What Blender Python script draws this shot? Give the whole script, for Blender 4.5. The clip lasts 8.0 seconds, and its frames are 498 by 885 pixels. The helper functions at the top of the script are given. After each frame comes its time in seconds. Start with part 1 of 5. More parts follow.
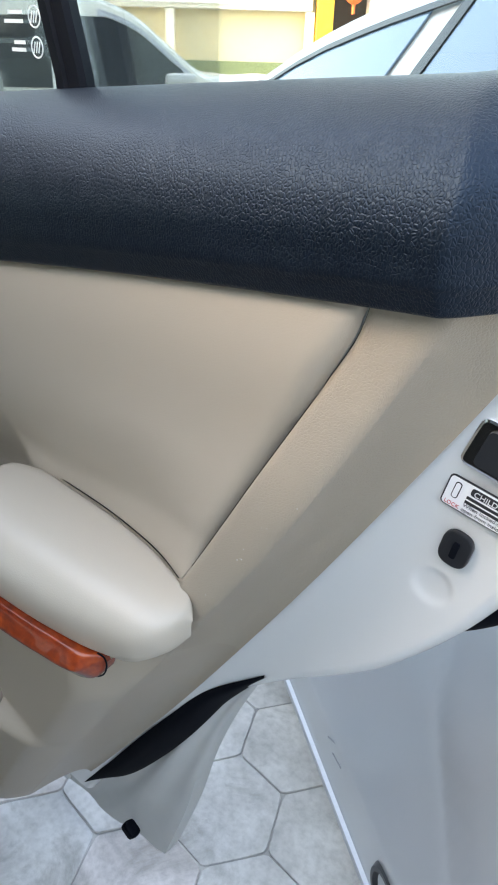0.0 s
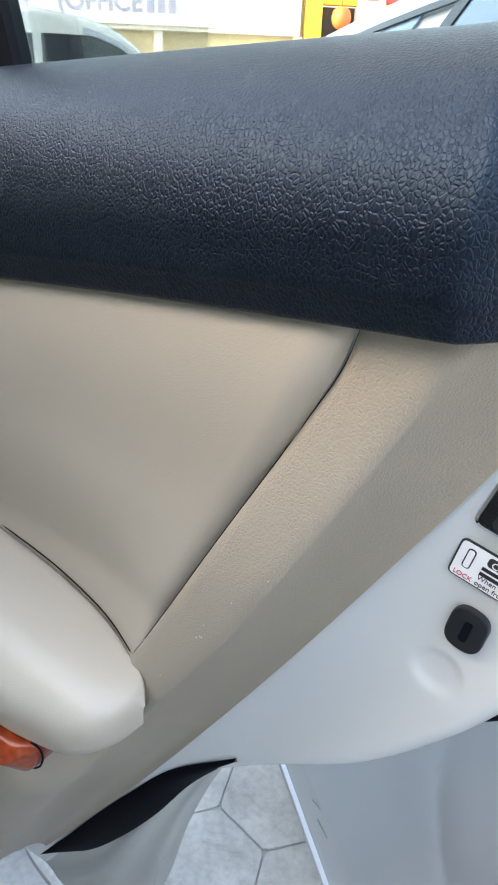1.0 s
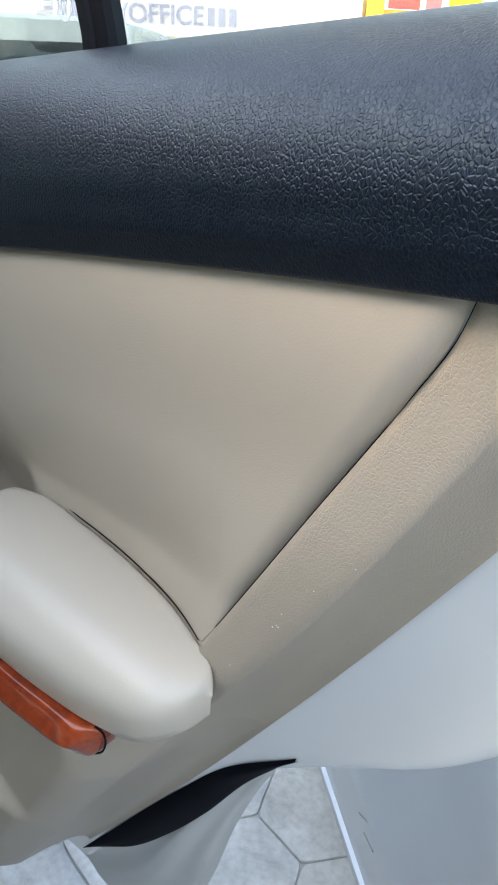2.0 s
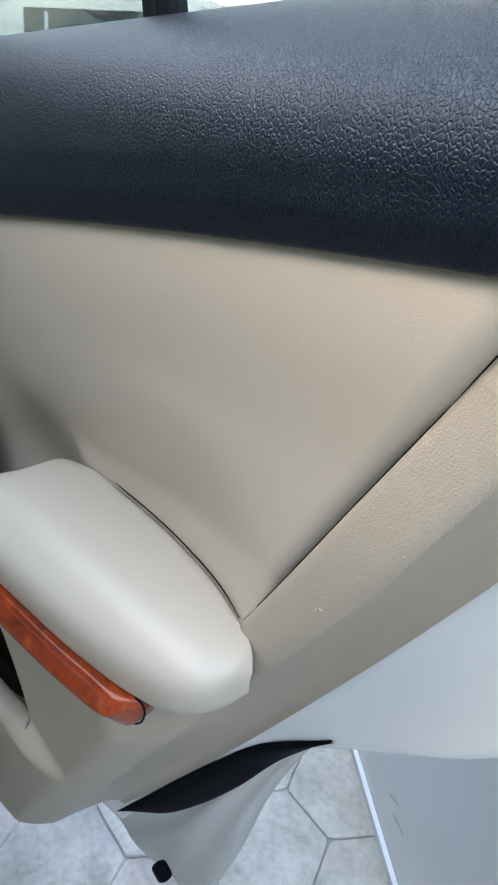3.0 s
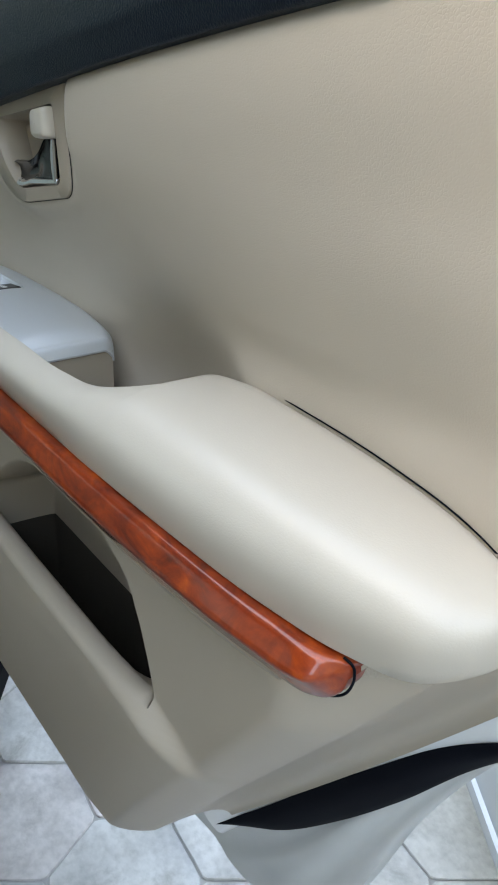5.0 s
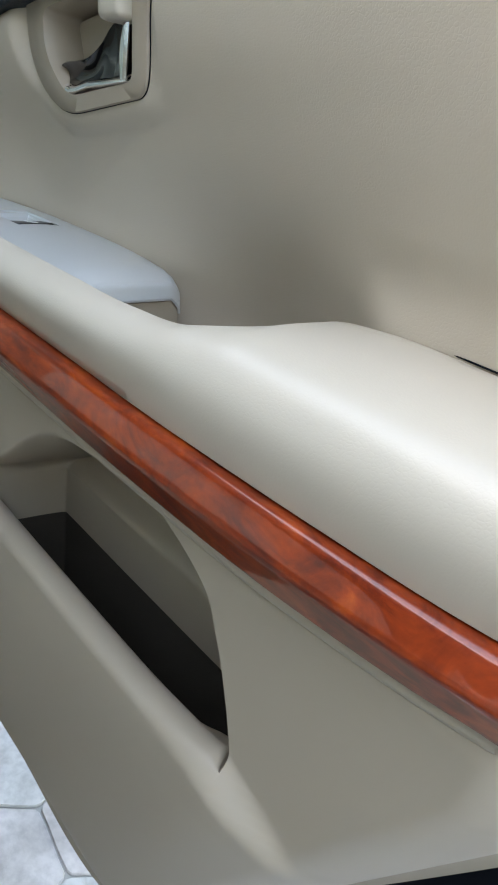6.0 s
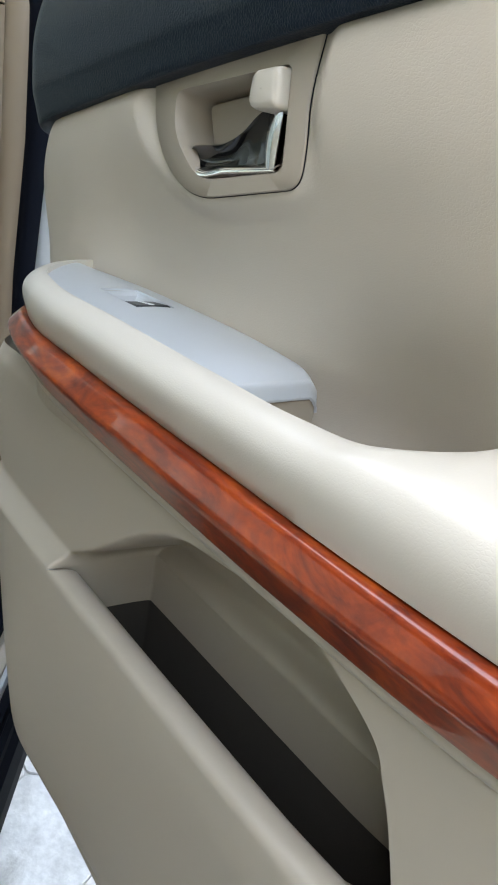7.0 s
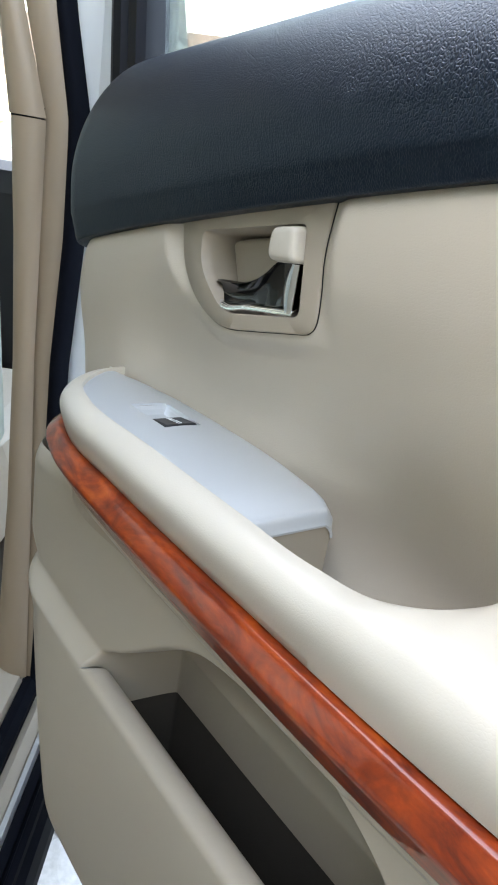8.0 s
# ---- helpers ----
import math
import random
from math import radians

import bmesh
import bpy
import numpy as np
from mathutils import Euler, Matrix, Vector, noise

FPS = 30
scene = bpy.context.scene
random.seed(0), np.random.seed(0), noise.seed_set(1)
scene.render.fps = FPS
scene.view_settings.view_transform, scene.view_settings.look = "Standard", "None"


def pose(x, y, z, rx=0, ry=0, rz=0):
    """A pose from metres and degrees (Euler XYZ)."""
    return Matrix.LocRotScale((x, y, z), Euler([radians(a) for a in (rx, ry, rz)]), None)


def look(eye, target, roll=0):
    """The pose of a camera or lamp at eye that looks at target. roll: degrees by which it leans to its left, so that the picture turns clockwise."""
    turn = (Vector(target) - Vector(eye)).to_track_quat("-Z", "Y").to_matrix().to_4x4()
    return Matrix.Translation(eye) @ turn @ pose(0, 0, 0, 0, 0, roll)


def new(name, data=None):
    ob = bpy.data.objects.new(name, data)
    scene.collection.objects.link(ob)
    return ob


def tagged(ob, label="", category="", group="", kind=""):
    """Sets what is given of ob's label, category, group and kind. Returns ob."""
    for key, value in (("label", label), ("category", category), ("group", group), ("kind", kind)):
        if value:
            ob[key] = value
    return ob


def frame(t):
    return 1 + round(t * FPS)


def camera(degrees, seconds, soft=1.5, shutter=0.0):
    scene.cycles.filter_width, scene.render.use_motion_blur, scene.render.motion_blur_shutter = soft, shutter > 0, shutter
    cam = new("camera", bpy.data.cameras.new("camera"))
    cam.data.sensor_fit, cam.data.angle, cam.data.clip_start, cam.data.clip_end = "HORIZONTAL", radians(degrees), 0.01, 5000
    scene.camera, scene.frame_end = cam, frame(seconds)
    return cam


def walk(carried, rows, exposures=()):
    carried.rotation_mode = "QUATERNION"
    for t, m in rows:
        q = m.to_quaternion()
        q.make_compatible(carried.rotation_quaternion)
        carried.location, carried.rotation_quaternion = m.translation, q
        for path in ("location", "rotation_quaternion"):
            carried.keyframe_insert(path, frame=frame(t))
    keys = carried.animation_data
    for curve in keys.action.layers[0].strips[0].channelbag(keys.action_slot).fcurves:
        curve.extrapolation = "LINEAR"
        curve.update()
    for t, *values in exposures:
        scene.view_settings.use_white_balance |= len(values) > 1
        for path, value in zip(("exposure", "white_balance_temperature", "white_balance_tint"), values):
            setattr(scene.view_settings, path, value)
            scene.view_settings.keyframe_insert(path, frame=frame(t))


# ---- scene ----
cam = camera(38.41, 8.0, soft=2.0)
PATH = [
    (0, (0.1626, -0.2875, 1.2273), (-0.3827, 0.3899, 0.7335), 1.68),
    (0.5, (0.1256, -0.2421, 1.2097), (-0.4250, 0.4617, 0.7607), 2.98),
    (1, (0.1217, -0.2169, 1.2007), (-0.4184, 0.4809, 0.7303), 2.33),
    (1.5, (0.1092, -0.2354, 1.1918), (-0.4558, 0.4564, 0.7423), 3.11),
    (1.7, (0.105, -0.232, 1.187), (-0.4690, 0.4515, 0.7360), 3.10),
    (2.8, (0.105, -0.229, 1.183), (-0.5145, 0.3885, 0.6985), 2.85),
    (3, (0.0987, -0.2304, 1.1835), (-0.5182, 0.3855, 0.6935), 3.34),
    (3.5, (0.0825, -0.2287, 1.1964), (-0.5864, 0.3196, 0.6944), 2.15),
    (4, (0.0585, -0.2355, 1.1976), (-0.6473, 0.2415, 0.6739), 0.30),
    (4.5, (0.0418, -0.2613, 1.1370), (-0.6385, 0.2739, 0.6362), 2.28),
    (4.7, (0.0250, -0.2587, 1.1040), (-0.6514, 0.2970, 0.6206), 2.71),
    (5.8, (-0.1048, -0.2399, 0.9848), (-0.7611, 0.3795, 0.5540), 7.59),
    (6, (-0.1308, -0.2533, 0.9718), (-0.7862, 0.3714, 0.5473), 8.82),
    (6.5, (-0.1799, -0.2761, 0.9663), (-0.8420, 0.3627, 0.5744), 10.62),
    (7, (-0.2130, -0.2862, 0.9797), (-0.9035, 0.3367, 0.6119), 10.59),
    (7.5, (-0.2203, -0.2970, 0.9977), (-0.9200, 0.3230, 0.6427), 10.17),
    (8, (-0.2096, -0.2954, 1.0448), (-0.9416, 0.2996, 0.7127), 9.51),
]
walk(cam, [(t, look(eye, target, roll)) for t, eye, target, roll in PATH], exposures=[(0.0, 4.0, 8900, 12), (1.5, 3.97, 8700, 11), (3.0, 4.1, 8700, 11), (4.5, 4.3, 9300, 10), (6.0, 4.55, 9300, 11), (7.0, 5.02, 9700, 13), (8.0, 5.12, 9600, 13)])

# ---- world and light: an added, unseen wall keeps the parked cars in open shade, the street beyond lies in sun ----
world = bpy.data.worlds.new("sky")
scene.world = world
world.use_nodes = True
wn, wl = world.node_tree.nodes, world.node_tree.links
sky = wn.new("ShaderNodeTexSky")
sky.sky_type = "NISHITA"
sky.sun_disc = False
SUN_EL, SUN_AZ = 30.0, 217.0
sky.sun_elevation, sky.sun_rotation = radians(SUN_EL), radians(SUN_AZ)
sky.dust_density, sky.air_density = 1.6, 1.0
wn["Background"].inputs["Strength"].default_value = 0.13
wl.new(sky.outputs["Color"], wn["Background"].inputs["Color"])

sun_data = bpy.data.lights.new("sun", "SUN")
sun_data.energy, sun_data.angle, sun_data.color = 0.8, radians(3), (1.0, 0.95, 0.87)
sun = new("sun", sun_data)
sun_dir = Vector((math.sin(radians(SUN_AZ)) * math.cos(radians(SUN_EL)),
                  math.cos(radians(SUN_AZ)) * math.cos(radians(SUN_EL)), math.sin(radians(SUN_EL))))
sun.matrix_world = look(sun_dir * 20, (0, 0, 0))


# ---- materials ----
def material(name, color, rough=0.5, metal=0.0, coat=0.0, coat_rough=0.05, spec=0.5, var=0.06, var_scale=9.0,
             grain=None, bump=0.0, stretch=(1, 1, 1), noise_scale=900.0, noise_bump=0.0, rough_var=0.05, sheen=(1, 1, 1)):
    """A principled surface with two scales of variation. grain: cells per metre of a leather-like relief."""
    m = bpy.data.materials.new(name)
    m.use_nodes = True
    n, l = m.node_tree.nodes, m.node_tree.links
    b = n["Principled BSDF"]
    b.inputs["Metallic"].default_value = metal
    b.inputs["Coat Weight"].default_value = coat
    b.inputs["Coat Roughness"].default_value = coat_rough
    b.inputs["Specular IOR Level"].default_value = spec
    b.inputs["Specular Tint"].default_value = (*sheen, 1)
    co = n.new("ShaderNodeTexCoord")
    big = n.new("ShaderNodeTexNoise")
    big.inputs["Scale"].default_value = var_scale
    big.inputs["Detail"].default_value = 5.0
    l.new(co.outputs["Object"], big.inputs["Vector"])
    ramp = n.new("ShaderNodeMix")
    ramp.data_type = "RGBA"
    ramp.inputs[6].default_value = (*[c * (1 - var) for c in color], 1)
    ramp.inputs[7].default_value = (*[min(1, c * (1 + var)) for c in color], 1)
    l.new(big.outputs["Fac"], ramp.inputs[0])
    l.new(ramp.outputs[2], b.inputs["Base Color"])
    fine = n.new("ShaderNodeTexNoise")
    fine.inputs["Scale"].default_value = noise_scale
    fine.inputs["Detail"].default_value = 3.0
    l.new(co.outputs["Object"], fine.inputs["Vector"])
    rr = n.new("ShaderNodeMapRange")
    rr.inputs["To Min"].default_value = max(0.02, rough - rough_var)
    rr.inputs["To Max"].default_value = min(1.0, rough + rough_var)
    l.new(big.outputs["Fac"], rr.inputs["Value"])
    l.new(rr.outputs["Result"], b.inputs["Roughness"])
    normal = None
    if noise_bump:
        bn = n.new("ShaderNodeBump")
        bn.inputs["Strength"].default_value = 0.6
        bn.inputs["Distance"].default_value = noise_bump
        l.new(fine.outputs["Fac"], bn.inputs["Height"])
        normal = bn.outputs["Normal"]
    if grain:
        warp = n.new("ShaderNodeTexNoise")
        warp.inputs["Scale"].default_value = grain * 0.7
        warp.inputs["Detail"].default_value = 4.0
        l.new(co.outputs["Object"], warp.inputs["Vector"])
        mixv = n.new("ShaderNodeVectorMath")
        mixv.operation = "MULTIPLY_ADD"
        l.new(warp.outputs["Color"], mixv.inputs[0])
        mixv.inputs[1].default_value = (0.6 / grain,) * 3
        l.new(co.outputs["Object"], mixv.inputs[2])
        mapped = n.new("ShaderNodeVectorMath")
        mapped.operation = "MULTIPLY"
        mapped.inputs[1].default_value = stretch
        l.new(mixv.outputs[0], mapped.inputs[0])
        vor = n.new("ShaderNodeTexVoronoi")
        vor.feature = "DISTANCE_TO_EDGE"
        vor.inputs["Scale"].default_value = grain
        l.new(mapped.outputs[0], vor.inputs["Vector"])
        cell = n.new("ShaderNodeMapRange")
        cell.interpolation_type = "SMOOTHSTEP"
        cell.inputs["From Max"].default_value = 0.24
        l.new(vor.outputs["Distance"], cell.inputs["Value"])
        fade = n.new("ShaderNodeTexNoise")
        fade.inputs["Scale"].default_value = grain * 0.16
        fade.inputs["Detail"].default_value = 3.0
        l.new(co.outputs["Object"], fade.inputs["Vector"])
        depth = n.new("ShaderNodeMapRange")
        depth.inputs["From Min"].default_value, depth.inputs["From Max"].default_value = 0.35, 0.70
        depth.inputs["To Min"].default_value = 0.65
        l.new(fade.outputs["Fac"], depth.inputs["Value"])
        inv = n.new("ShaderNodeMath")
        inv.operation = "MULTIPLY"
        l.new(cell.outputs[0], inv.inputs[0])
        l.new(depth.outputs[0], inv.inputs[1])
        bg = n.new("ShaderNodeBump")
        bg.inputs["Strength"].default_value = 0.8
        bg.inputs["Distance"].default_value = bump
        l.new(inv.outputs[0], bg.inputs["Height"])
        if normal:
            l.new(normal, bg.inputs["Normal"])
        normal = bg.outputs["Normal"]
    if normal:
        l.new(normal, b.inputs["Normal"])
    return m


def burl(name):
    """Lacquered burl wood: figured orange-red over dark brown, under a clear coat."""
    m = bpy.data.materials.new(name)
    m.use_nodes = True
    n, l = m.node_tree.nodes, m.node_tree.links
    b = n["Principled BSDF"]
    co = n.new("ShaderNodeTexCoord")
    mp = n.new("ShaderNodeMapping")
    mp.inputs["Scale"].default_value = (0.45, 1.0, 1.0)
    mp.inputs["Rotation"].default_value = (0, radians(18), 0)
    l.new(co.outputs["Object"], mp.inputs["Vector"])
    big = n.new("ShaderNodeTexNoise")
    big.inputs["Scale"].default_value = 42.0
    big.inputs["Detail"].default_value = 6.0
    big.inputs["Roughness"].default_value = 0.62
    big.inputs["Distortion"].default_value = 1.6
    l.new(mp.outputs["Vector"], big.inputs["Vector"])
    fine = n.new("ShaderNodeTexNoise")
    fine.inputs["Scale"].default_value = 260.0
    fine.inputs["Detail"].default_value = 4.0
    l.new(mp.outputs["Vector"], fine.inputs["Vector"])
    add = n.new("ShaderNodeMath")
    add.operation = "MULTIPLY_ADD"
    add.inputs[1].default_value = 0.22
    l.new(fine.outputs["Fac"], add.inputs[0])
    l.new(big.outputs["Fac"], add.inputs[2])
    ramp = n.new("ShaderNodeValToRGB")
    e = ramp.color_ramp.elements
    e[0].position, e[0].color = 0.36, (0.055, 0.006, 0.002, 1)
    e[1].position, e[1].color = 0.86, (0.42, 0.066, 0.008, 1)
    for p, c in ((0.50, (0.135, 0.0135, 0.0025, 1)), (0.66, (0.245, 0.029, 0.0045, 1))):
        x = e.new(p)
        x.color = c
    l.new(add.outputs[0], ramp.inputs["Fac"])
    l.new(ramp.outputs["Color"], b.inputs["Base Color"])
    b.inputs["Roughness"].default_value = 0.45
    b.inputs["Specular IOR Level"].default_value = 0.15
    b.inputs["Coat Weight"].default_value = 0.75
    b.inputs["Coat Roughness"].default_value = 0.03
    return m


def glass(name, tint, gloss=0.9):
    m = bpy.data.materials.new(name)
    m.use_nodes = True
    n, l = m.node_tree.nodes, m.node_tree.links
    n.remove(n["Principled BSDF"])
    tr, gl = n.new("ShaderNodeBsdfTransparent"), n.new("ShaderNodeBsdfGlossy")
    tr.inputs["Color"].default_value = (*tint, 1)
    gl.inputs["Roughness"].default_value = 0.01
    fr, mix = n.new("ShaderNodeFresnel"), n.new("ShaderNodeMixShader")
    mul = n.new("ShaderNodeMath")
    mul.operation = "MULTIPLY"
    mul.inputs[1].default_value = gloss
    l.new(fr.outputs[0], mul.inputs[0])
    l.new(mul.outputs[0], mix.inputs["Fac"])
    l.new(tr.outputs[0], mix.inputs[1])
    l.new(gl.outputs[0], mix.inputs[2])
    l.new(mix.outputs[0], n["Material Output"].inputs["Surface"])
    return m


# the pad's blue sky sheen is put into its base and specular tint
PAD = material("black_vinyl", (0.0025, 0.0045, 0.009), 0.42, var=0.15, grain=600.0, bump=0.00027, stretch=(1.0, 0.8, 0.65), noise_scale=1500.0, noise_bump=0.00006, spec=0.40, sheen=(0.52, 0.76, 1.0))
INSERT = material("beige_leather", (0.44, 0.378, 0.300), 0.50, var=0.03, grain=500.0, bump=0.00007, noise_scale=2200.0, noise_bump=0.00004)
TRIM = material("beige_plastic", (0.37, 0.315, 0.245), 0.50, var=0.05, grain=500.0, bump=0.00022, noise_scale=1800.0, noise_bump=0.00005)
TRIM_SMOOTH = material("beige_moulding", (0.35, 0.295, 0.228), 0.44, var=0.03, noise_scale=1800.0, noise_bump=0.00003)
ARM = material("beige_vinyl", (0.45, 0.398, 0.322), 0.33, var=0.03, grain=500.0, bump=0.00003, noise_scale=2500.0, noise_bump=0.00002)
BEZEL_PLASTIC = material("tan_beige_plastic", (0.30, 0.247, 0.187), 0.46, var=0.03, noise_scale=1800.0, noise_bump=0.00003)
WOOD = burl("burl_wood")
SILVER = material("satin_silver", (0.545, 0.565, 0.565), 0.36, metal=0.55, var=0.02, noise_scale=3000.0, noise_bump=0.00001)
CHROME = material("chrome", (0.80, 0.80, 0.82), 0.07, metal=1.0, var=0.02, rough_var=0.02)
# chrome whose dark reflection is put into the base colour
LEVER = material("dark_reflection_chrome", (0.07, 0.07, 0.073), 0.10, metal=1.0, var=0.05, rough_var=0.03)
BLACK = material("black_plastic", (0.012, 0.013, 0.016), 0.38, var=0.1, noise_scale=1600.0, noise_bump=0.00004)
RUBBER = material("black_rubber", (0.003, 0.004, 0.007), 0.8, spec=0.08, var=0.15, noise_scale=700.0, noise_bump=0.0001)
GLOSSBLACK = material("gloss_black_paint", (0.003, 0.004, 0.007), 0.5, spec=0.14, coat=0.0, var=0.1)
WHITE = material("white_car_paint", (0.62, 0.635, 0.62), 0.30, coat=0.7, coat_rough=0.04, var=0.02)
GREYWHITE = material("grey_white_paint", (0.50, 0.505, 0.48), 0.45, coat=0.2, coat_rough=0.2, var=0.10, var_scale=14.0)
SILVERPAINT = material("silver_car_paint", (0.52, 0.54, 0.55), 0.34, metal=0.40, coat=0.6, coat_rough=0.05, var=0.03)
GLASS = glass("side_glass", (0.78, 0.82, 0.80), 0.7)
DARKGLASS = material("tinted_glass", (0.022, 0.027, 0.028), 0.06, spec=0.35, var=0.3, var_scale=2.0, rough_var=0.02)
# blue base colour stands for the sky mirrored in this glass
BLUEGLASS = material("painted_sky_glass", (0.10, 0.17, 0.26), 0.06, spec=1.0, var=0.2, var_scale=1.5, rough_var=0.02)
PAPER = material("white_sticker", (0.78, 0.79, 0.79), 0.45, var=0.03, noise_scale=600.0)
INK = material("black_ink", (0.015, 0.015, 0.018), 0.5, var=0.1)
RED = material("red_ink", (0.55, 0.04, 0.05), 0.5, var=0.1)
ETCH = material("etched_white", (0.75, 0.78, 0.75), 0.6, var=0.1)


# ---- building helpers ----
def hermite(xs, ys):
    """A smooth curve through a few knots: y as a function of x (x rising)."""
    xs, ys = np.array(xs, float), np.array(ys, float)
    d = np.gradient(ys, xs)

    def f(x):
        x = np.clip(np.asarray(x, float), xs[0], xs[-1])
        i = np.clip(np.searchsorted(xs, x) - 1, 0, len(xs) - 2)
        h = xs[i + 1] - xs[i]
        t = (x - xs[i]) / h
        return ((1 + 2 * t) * (1 - t) ** 2 * ys[i] + t * (1 - t) ** 2 * h * d[i]
                + t * t * (3 - 2 * t) * ys[i + 1] + t * t * (t - 1) * h * d[i + 1])
    return f


def rail(*knots):
    """A smooth curve in space through a few knots, from 0 to 1 by length."""
    k = np.array(knots, float)
    s = np.r_[0, np.cumsum(np.linalg.norm(np.diff(k, axis=0), axis=1))]
    fs = [hermite(s / s[-1], k[:, i]) for i in range(3)]
    return lambda u: np.stack([f(u) for f in fs], -1)


def smooth(x):
    x = np.clip(x, 0, 1)
    return x * x * (3 - 2 * x)


def part(name, data, mat, parent, label=""):
    """Links a bmesh or a mesh as one mesh object under a thing or a part."""
    if isinstance(data, bmesh.types.BMesh):
        me = bpy.data.meshes.new(name)
        data.to_mesh(me)
        data.free()
    else:
        me = data
    me.materials.append(mat)
    ob = new(name, me)
    ob.parent = parent
    if label:
        tagged(ob, label)
    return ob


def sheet(points, thick=0.0, skip=None, smooth_shade=True, closed=False, face=(0, -1, 0)):
    """A mesh over a grid of points (rows, columns, 3), turned to face that way; thick: metres of material behind its front."""
    p = np.asarray(points, float)
    r, c = p.shape[:2]
    flat = p.reshape(-1, 3)
    cells = [(i, j) for i in range(r - 1) for j in range(c if closed else c - 1) if not (skip and skip(i, j))]
    quads = np.array([(i * c + j, i * c + (j + 1) % c, (i + 1) * c + (j + 1) % c, (i + 1) * c + j) for i, j in cells])
    nrm = np.cross(flat[quads[:, 2]] - flat[quads[:, 0]], flat[quads[:, 3]] - flat[quads[:, 1]])
    if not closed and (nrm.sum(0) @ np.array(face)) < 0:
        quads, nrm = quads[:, ::-1], -nrm
    if thick:
        vn = np.zeros_like(flat)
        for k in range(4):
            np.add.at(vn, quads[:, k], nrm)
        vn /= np.linalg.norm(vn, axis=1)[:, None] + 1e-12
        n = len(flat)
        edges = {}
        for q in quads:
            for k in range(4):
                a, b = int(q[k]), int(q[(k + 1) % 4])
                if (b, a) in edges:
                    del edges[(b, a)]
                else:
                    edges[(a, b)] = True
        rim = np.array([(b, a, a + n, b + n) for a, b in edges])
        quads = np.concatenate([quads, quads[:, ::-1] + n, rim])
        flat = np.concatenate([flat, flat - vn * thick])
    me = bpy.data.meshes.new("sheet")
    me.from_pydata([tuple(v) for v in flat], [], [tuple(int(k) for k in q) for q in quads])
    bm = bmesh.new()
    bm.from_mesh(me)
    bpy.data.meshes.remove(me)
    bmesh.ops.delete(bm, geom=[v for v in bm.verts if not v.link_faces], context="VERTS")
    if closed:
        bmesh.ops.recalc_face_normals(bm, faces=bm.faces)
    for f in bm.faces:
        f.smooth = smooth_shade
    for e in bm.edges:
        e.smooth = len(e.link_faces) != 2 or e.calc_face_angle(0) < radians(55)
    return bm


def shaded(ob, angle=40):
    """Smooth faces, with edges sharper than the angle kept."""
    me = ob.data
    me.shade_smooth()
    bm = bmesh.new()
    bm.from_mesh(me)
    for e in bm.edges:
        e.smooth = len(e.link_faces) < 2 or e.calc_face_angle(0) < radians(angle)
    bm.to_mesh(me)
    bm.free()
    return ob


def rounded(corners, radius, steps=5):
    """A closed outline with rounded corners."""
    pts, n = [Vector(c) for c in corners], len(corners)
    out = []
    for i in range(n):
        a, b, c = pts[i - 1], pts[i], pts[(i + 1) % n]
        r = radius[i] if isinstance(radius, (list, tuple)) else radius
        p, q = b + (a - b).normalized() * min(r, (a - b).length * 0.48), b + (c - b).normalized() * min(r, (c - b).length * 0.48)
        for k in range(steps + 1):
            t = k / steps
            out.append(p * (1 - t) ** 2 + b * 2 * t * (1 - t) + q * t * t)
    return out


def slab(outline, depth, bevel=0.0, place=None, segments=2):
    """An outline in the x-z plane, thickened along +y and bevelled; place: its pose."""
    bm = bmesh.new()
    vs = [bm.verts.new((p[0], 0, p[1])) for p in outline]
    f = bm.faces.new(vs)
    got = bmesh.ops.extrude_face_region(bm, geom=[f])
    bmesh.ops.translate(bm, vec=(0, depth, 0), verts=[v for v in got["geom"] if isinstance(v, bmesh.types.BMVert)])
    bmesh.ops.recalc_face_normals(bm, faces=bm.faces)
    if bevel:
        rim = [e for e in bm.edges if all(abs(abs(fc.normal.y) - 1) < 1e-3 for fc in e.link_faces) is False
               and any(abs(abs(fc.normal.y) - 1) < 1e-3 for fc in e.link_faces)]
        bmesh.ops.bevel(bm, geom=rim, offset=bevel, segments=segments, affect="EDGES", profile=0.5)
    if place is not None:
        bmesh.ops.transform(bm, matrix=place, verts=bm.verts)
    for f in bm.faces:
        f.smooth = False
    return bm


def block(size, place, bevel=0.0):
    bm = bmesh.new()
    bmesh.ops.create_cube(bm, size=1.0)
    bmesh.ops.scale(bm, vec=size, verts=bm.verts)
    if bevel:
        bmesh.ops.bevel(bm, geom=list(bm.edges), offset=bevel, segments=2, affect="EDGES", profile=0.5)
    bmesh.ops.transform(bm, matrix=place, verts=bm.verts)
    return bm


def tube(curve, radius, n=60, sides=12, squash=1.0):
    """A round bar along a rail; radius: a number or a function of 0 to 1."""
    us = np.linspace(0, 1, n)
    c = curve(us)
    tan = np.gradient(c, axis=0)
    tan /= np.linalg.norm(tan, axis=1)[:, None]
    ref = np.array([0.0, -1.0, 0.0])
    side = np.cross(tan, ref)
    side /= np.linalg.norm(side, axis=1)[:, None] + 1e-9
    up = np.cross(side, tan)
    rr = np.array([radius(u) if callable(radius) else radius for u in us])[:, None, None]
    a = np.linspace(0, 2 * math.pi, sides, endpoint=False)
    ring = side[:, None] * np.cos(a)[None, :, None] + up[:, None] * np.sin(a)[None, :, None] * squash
    bm = sheet(c[:, None] + rr * ring, closed=True)
    return bm


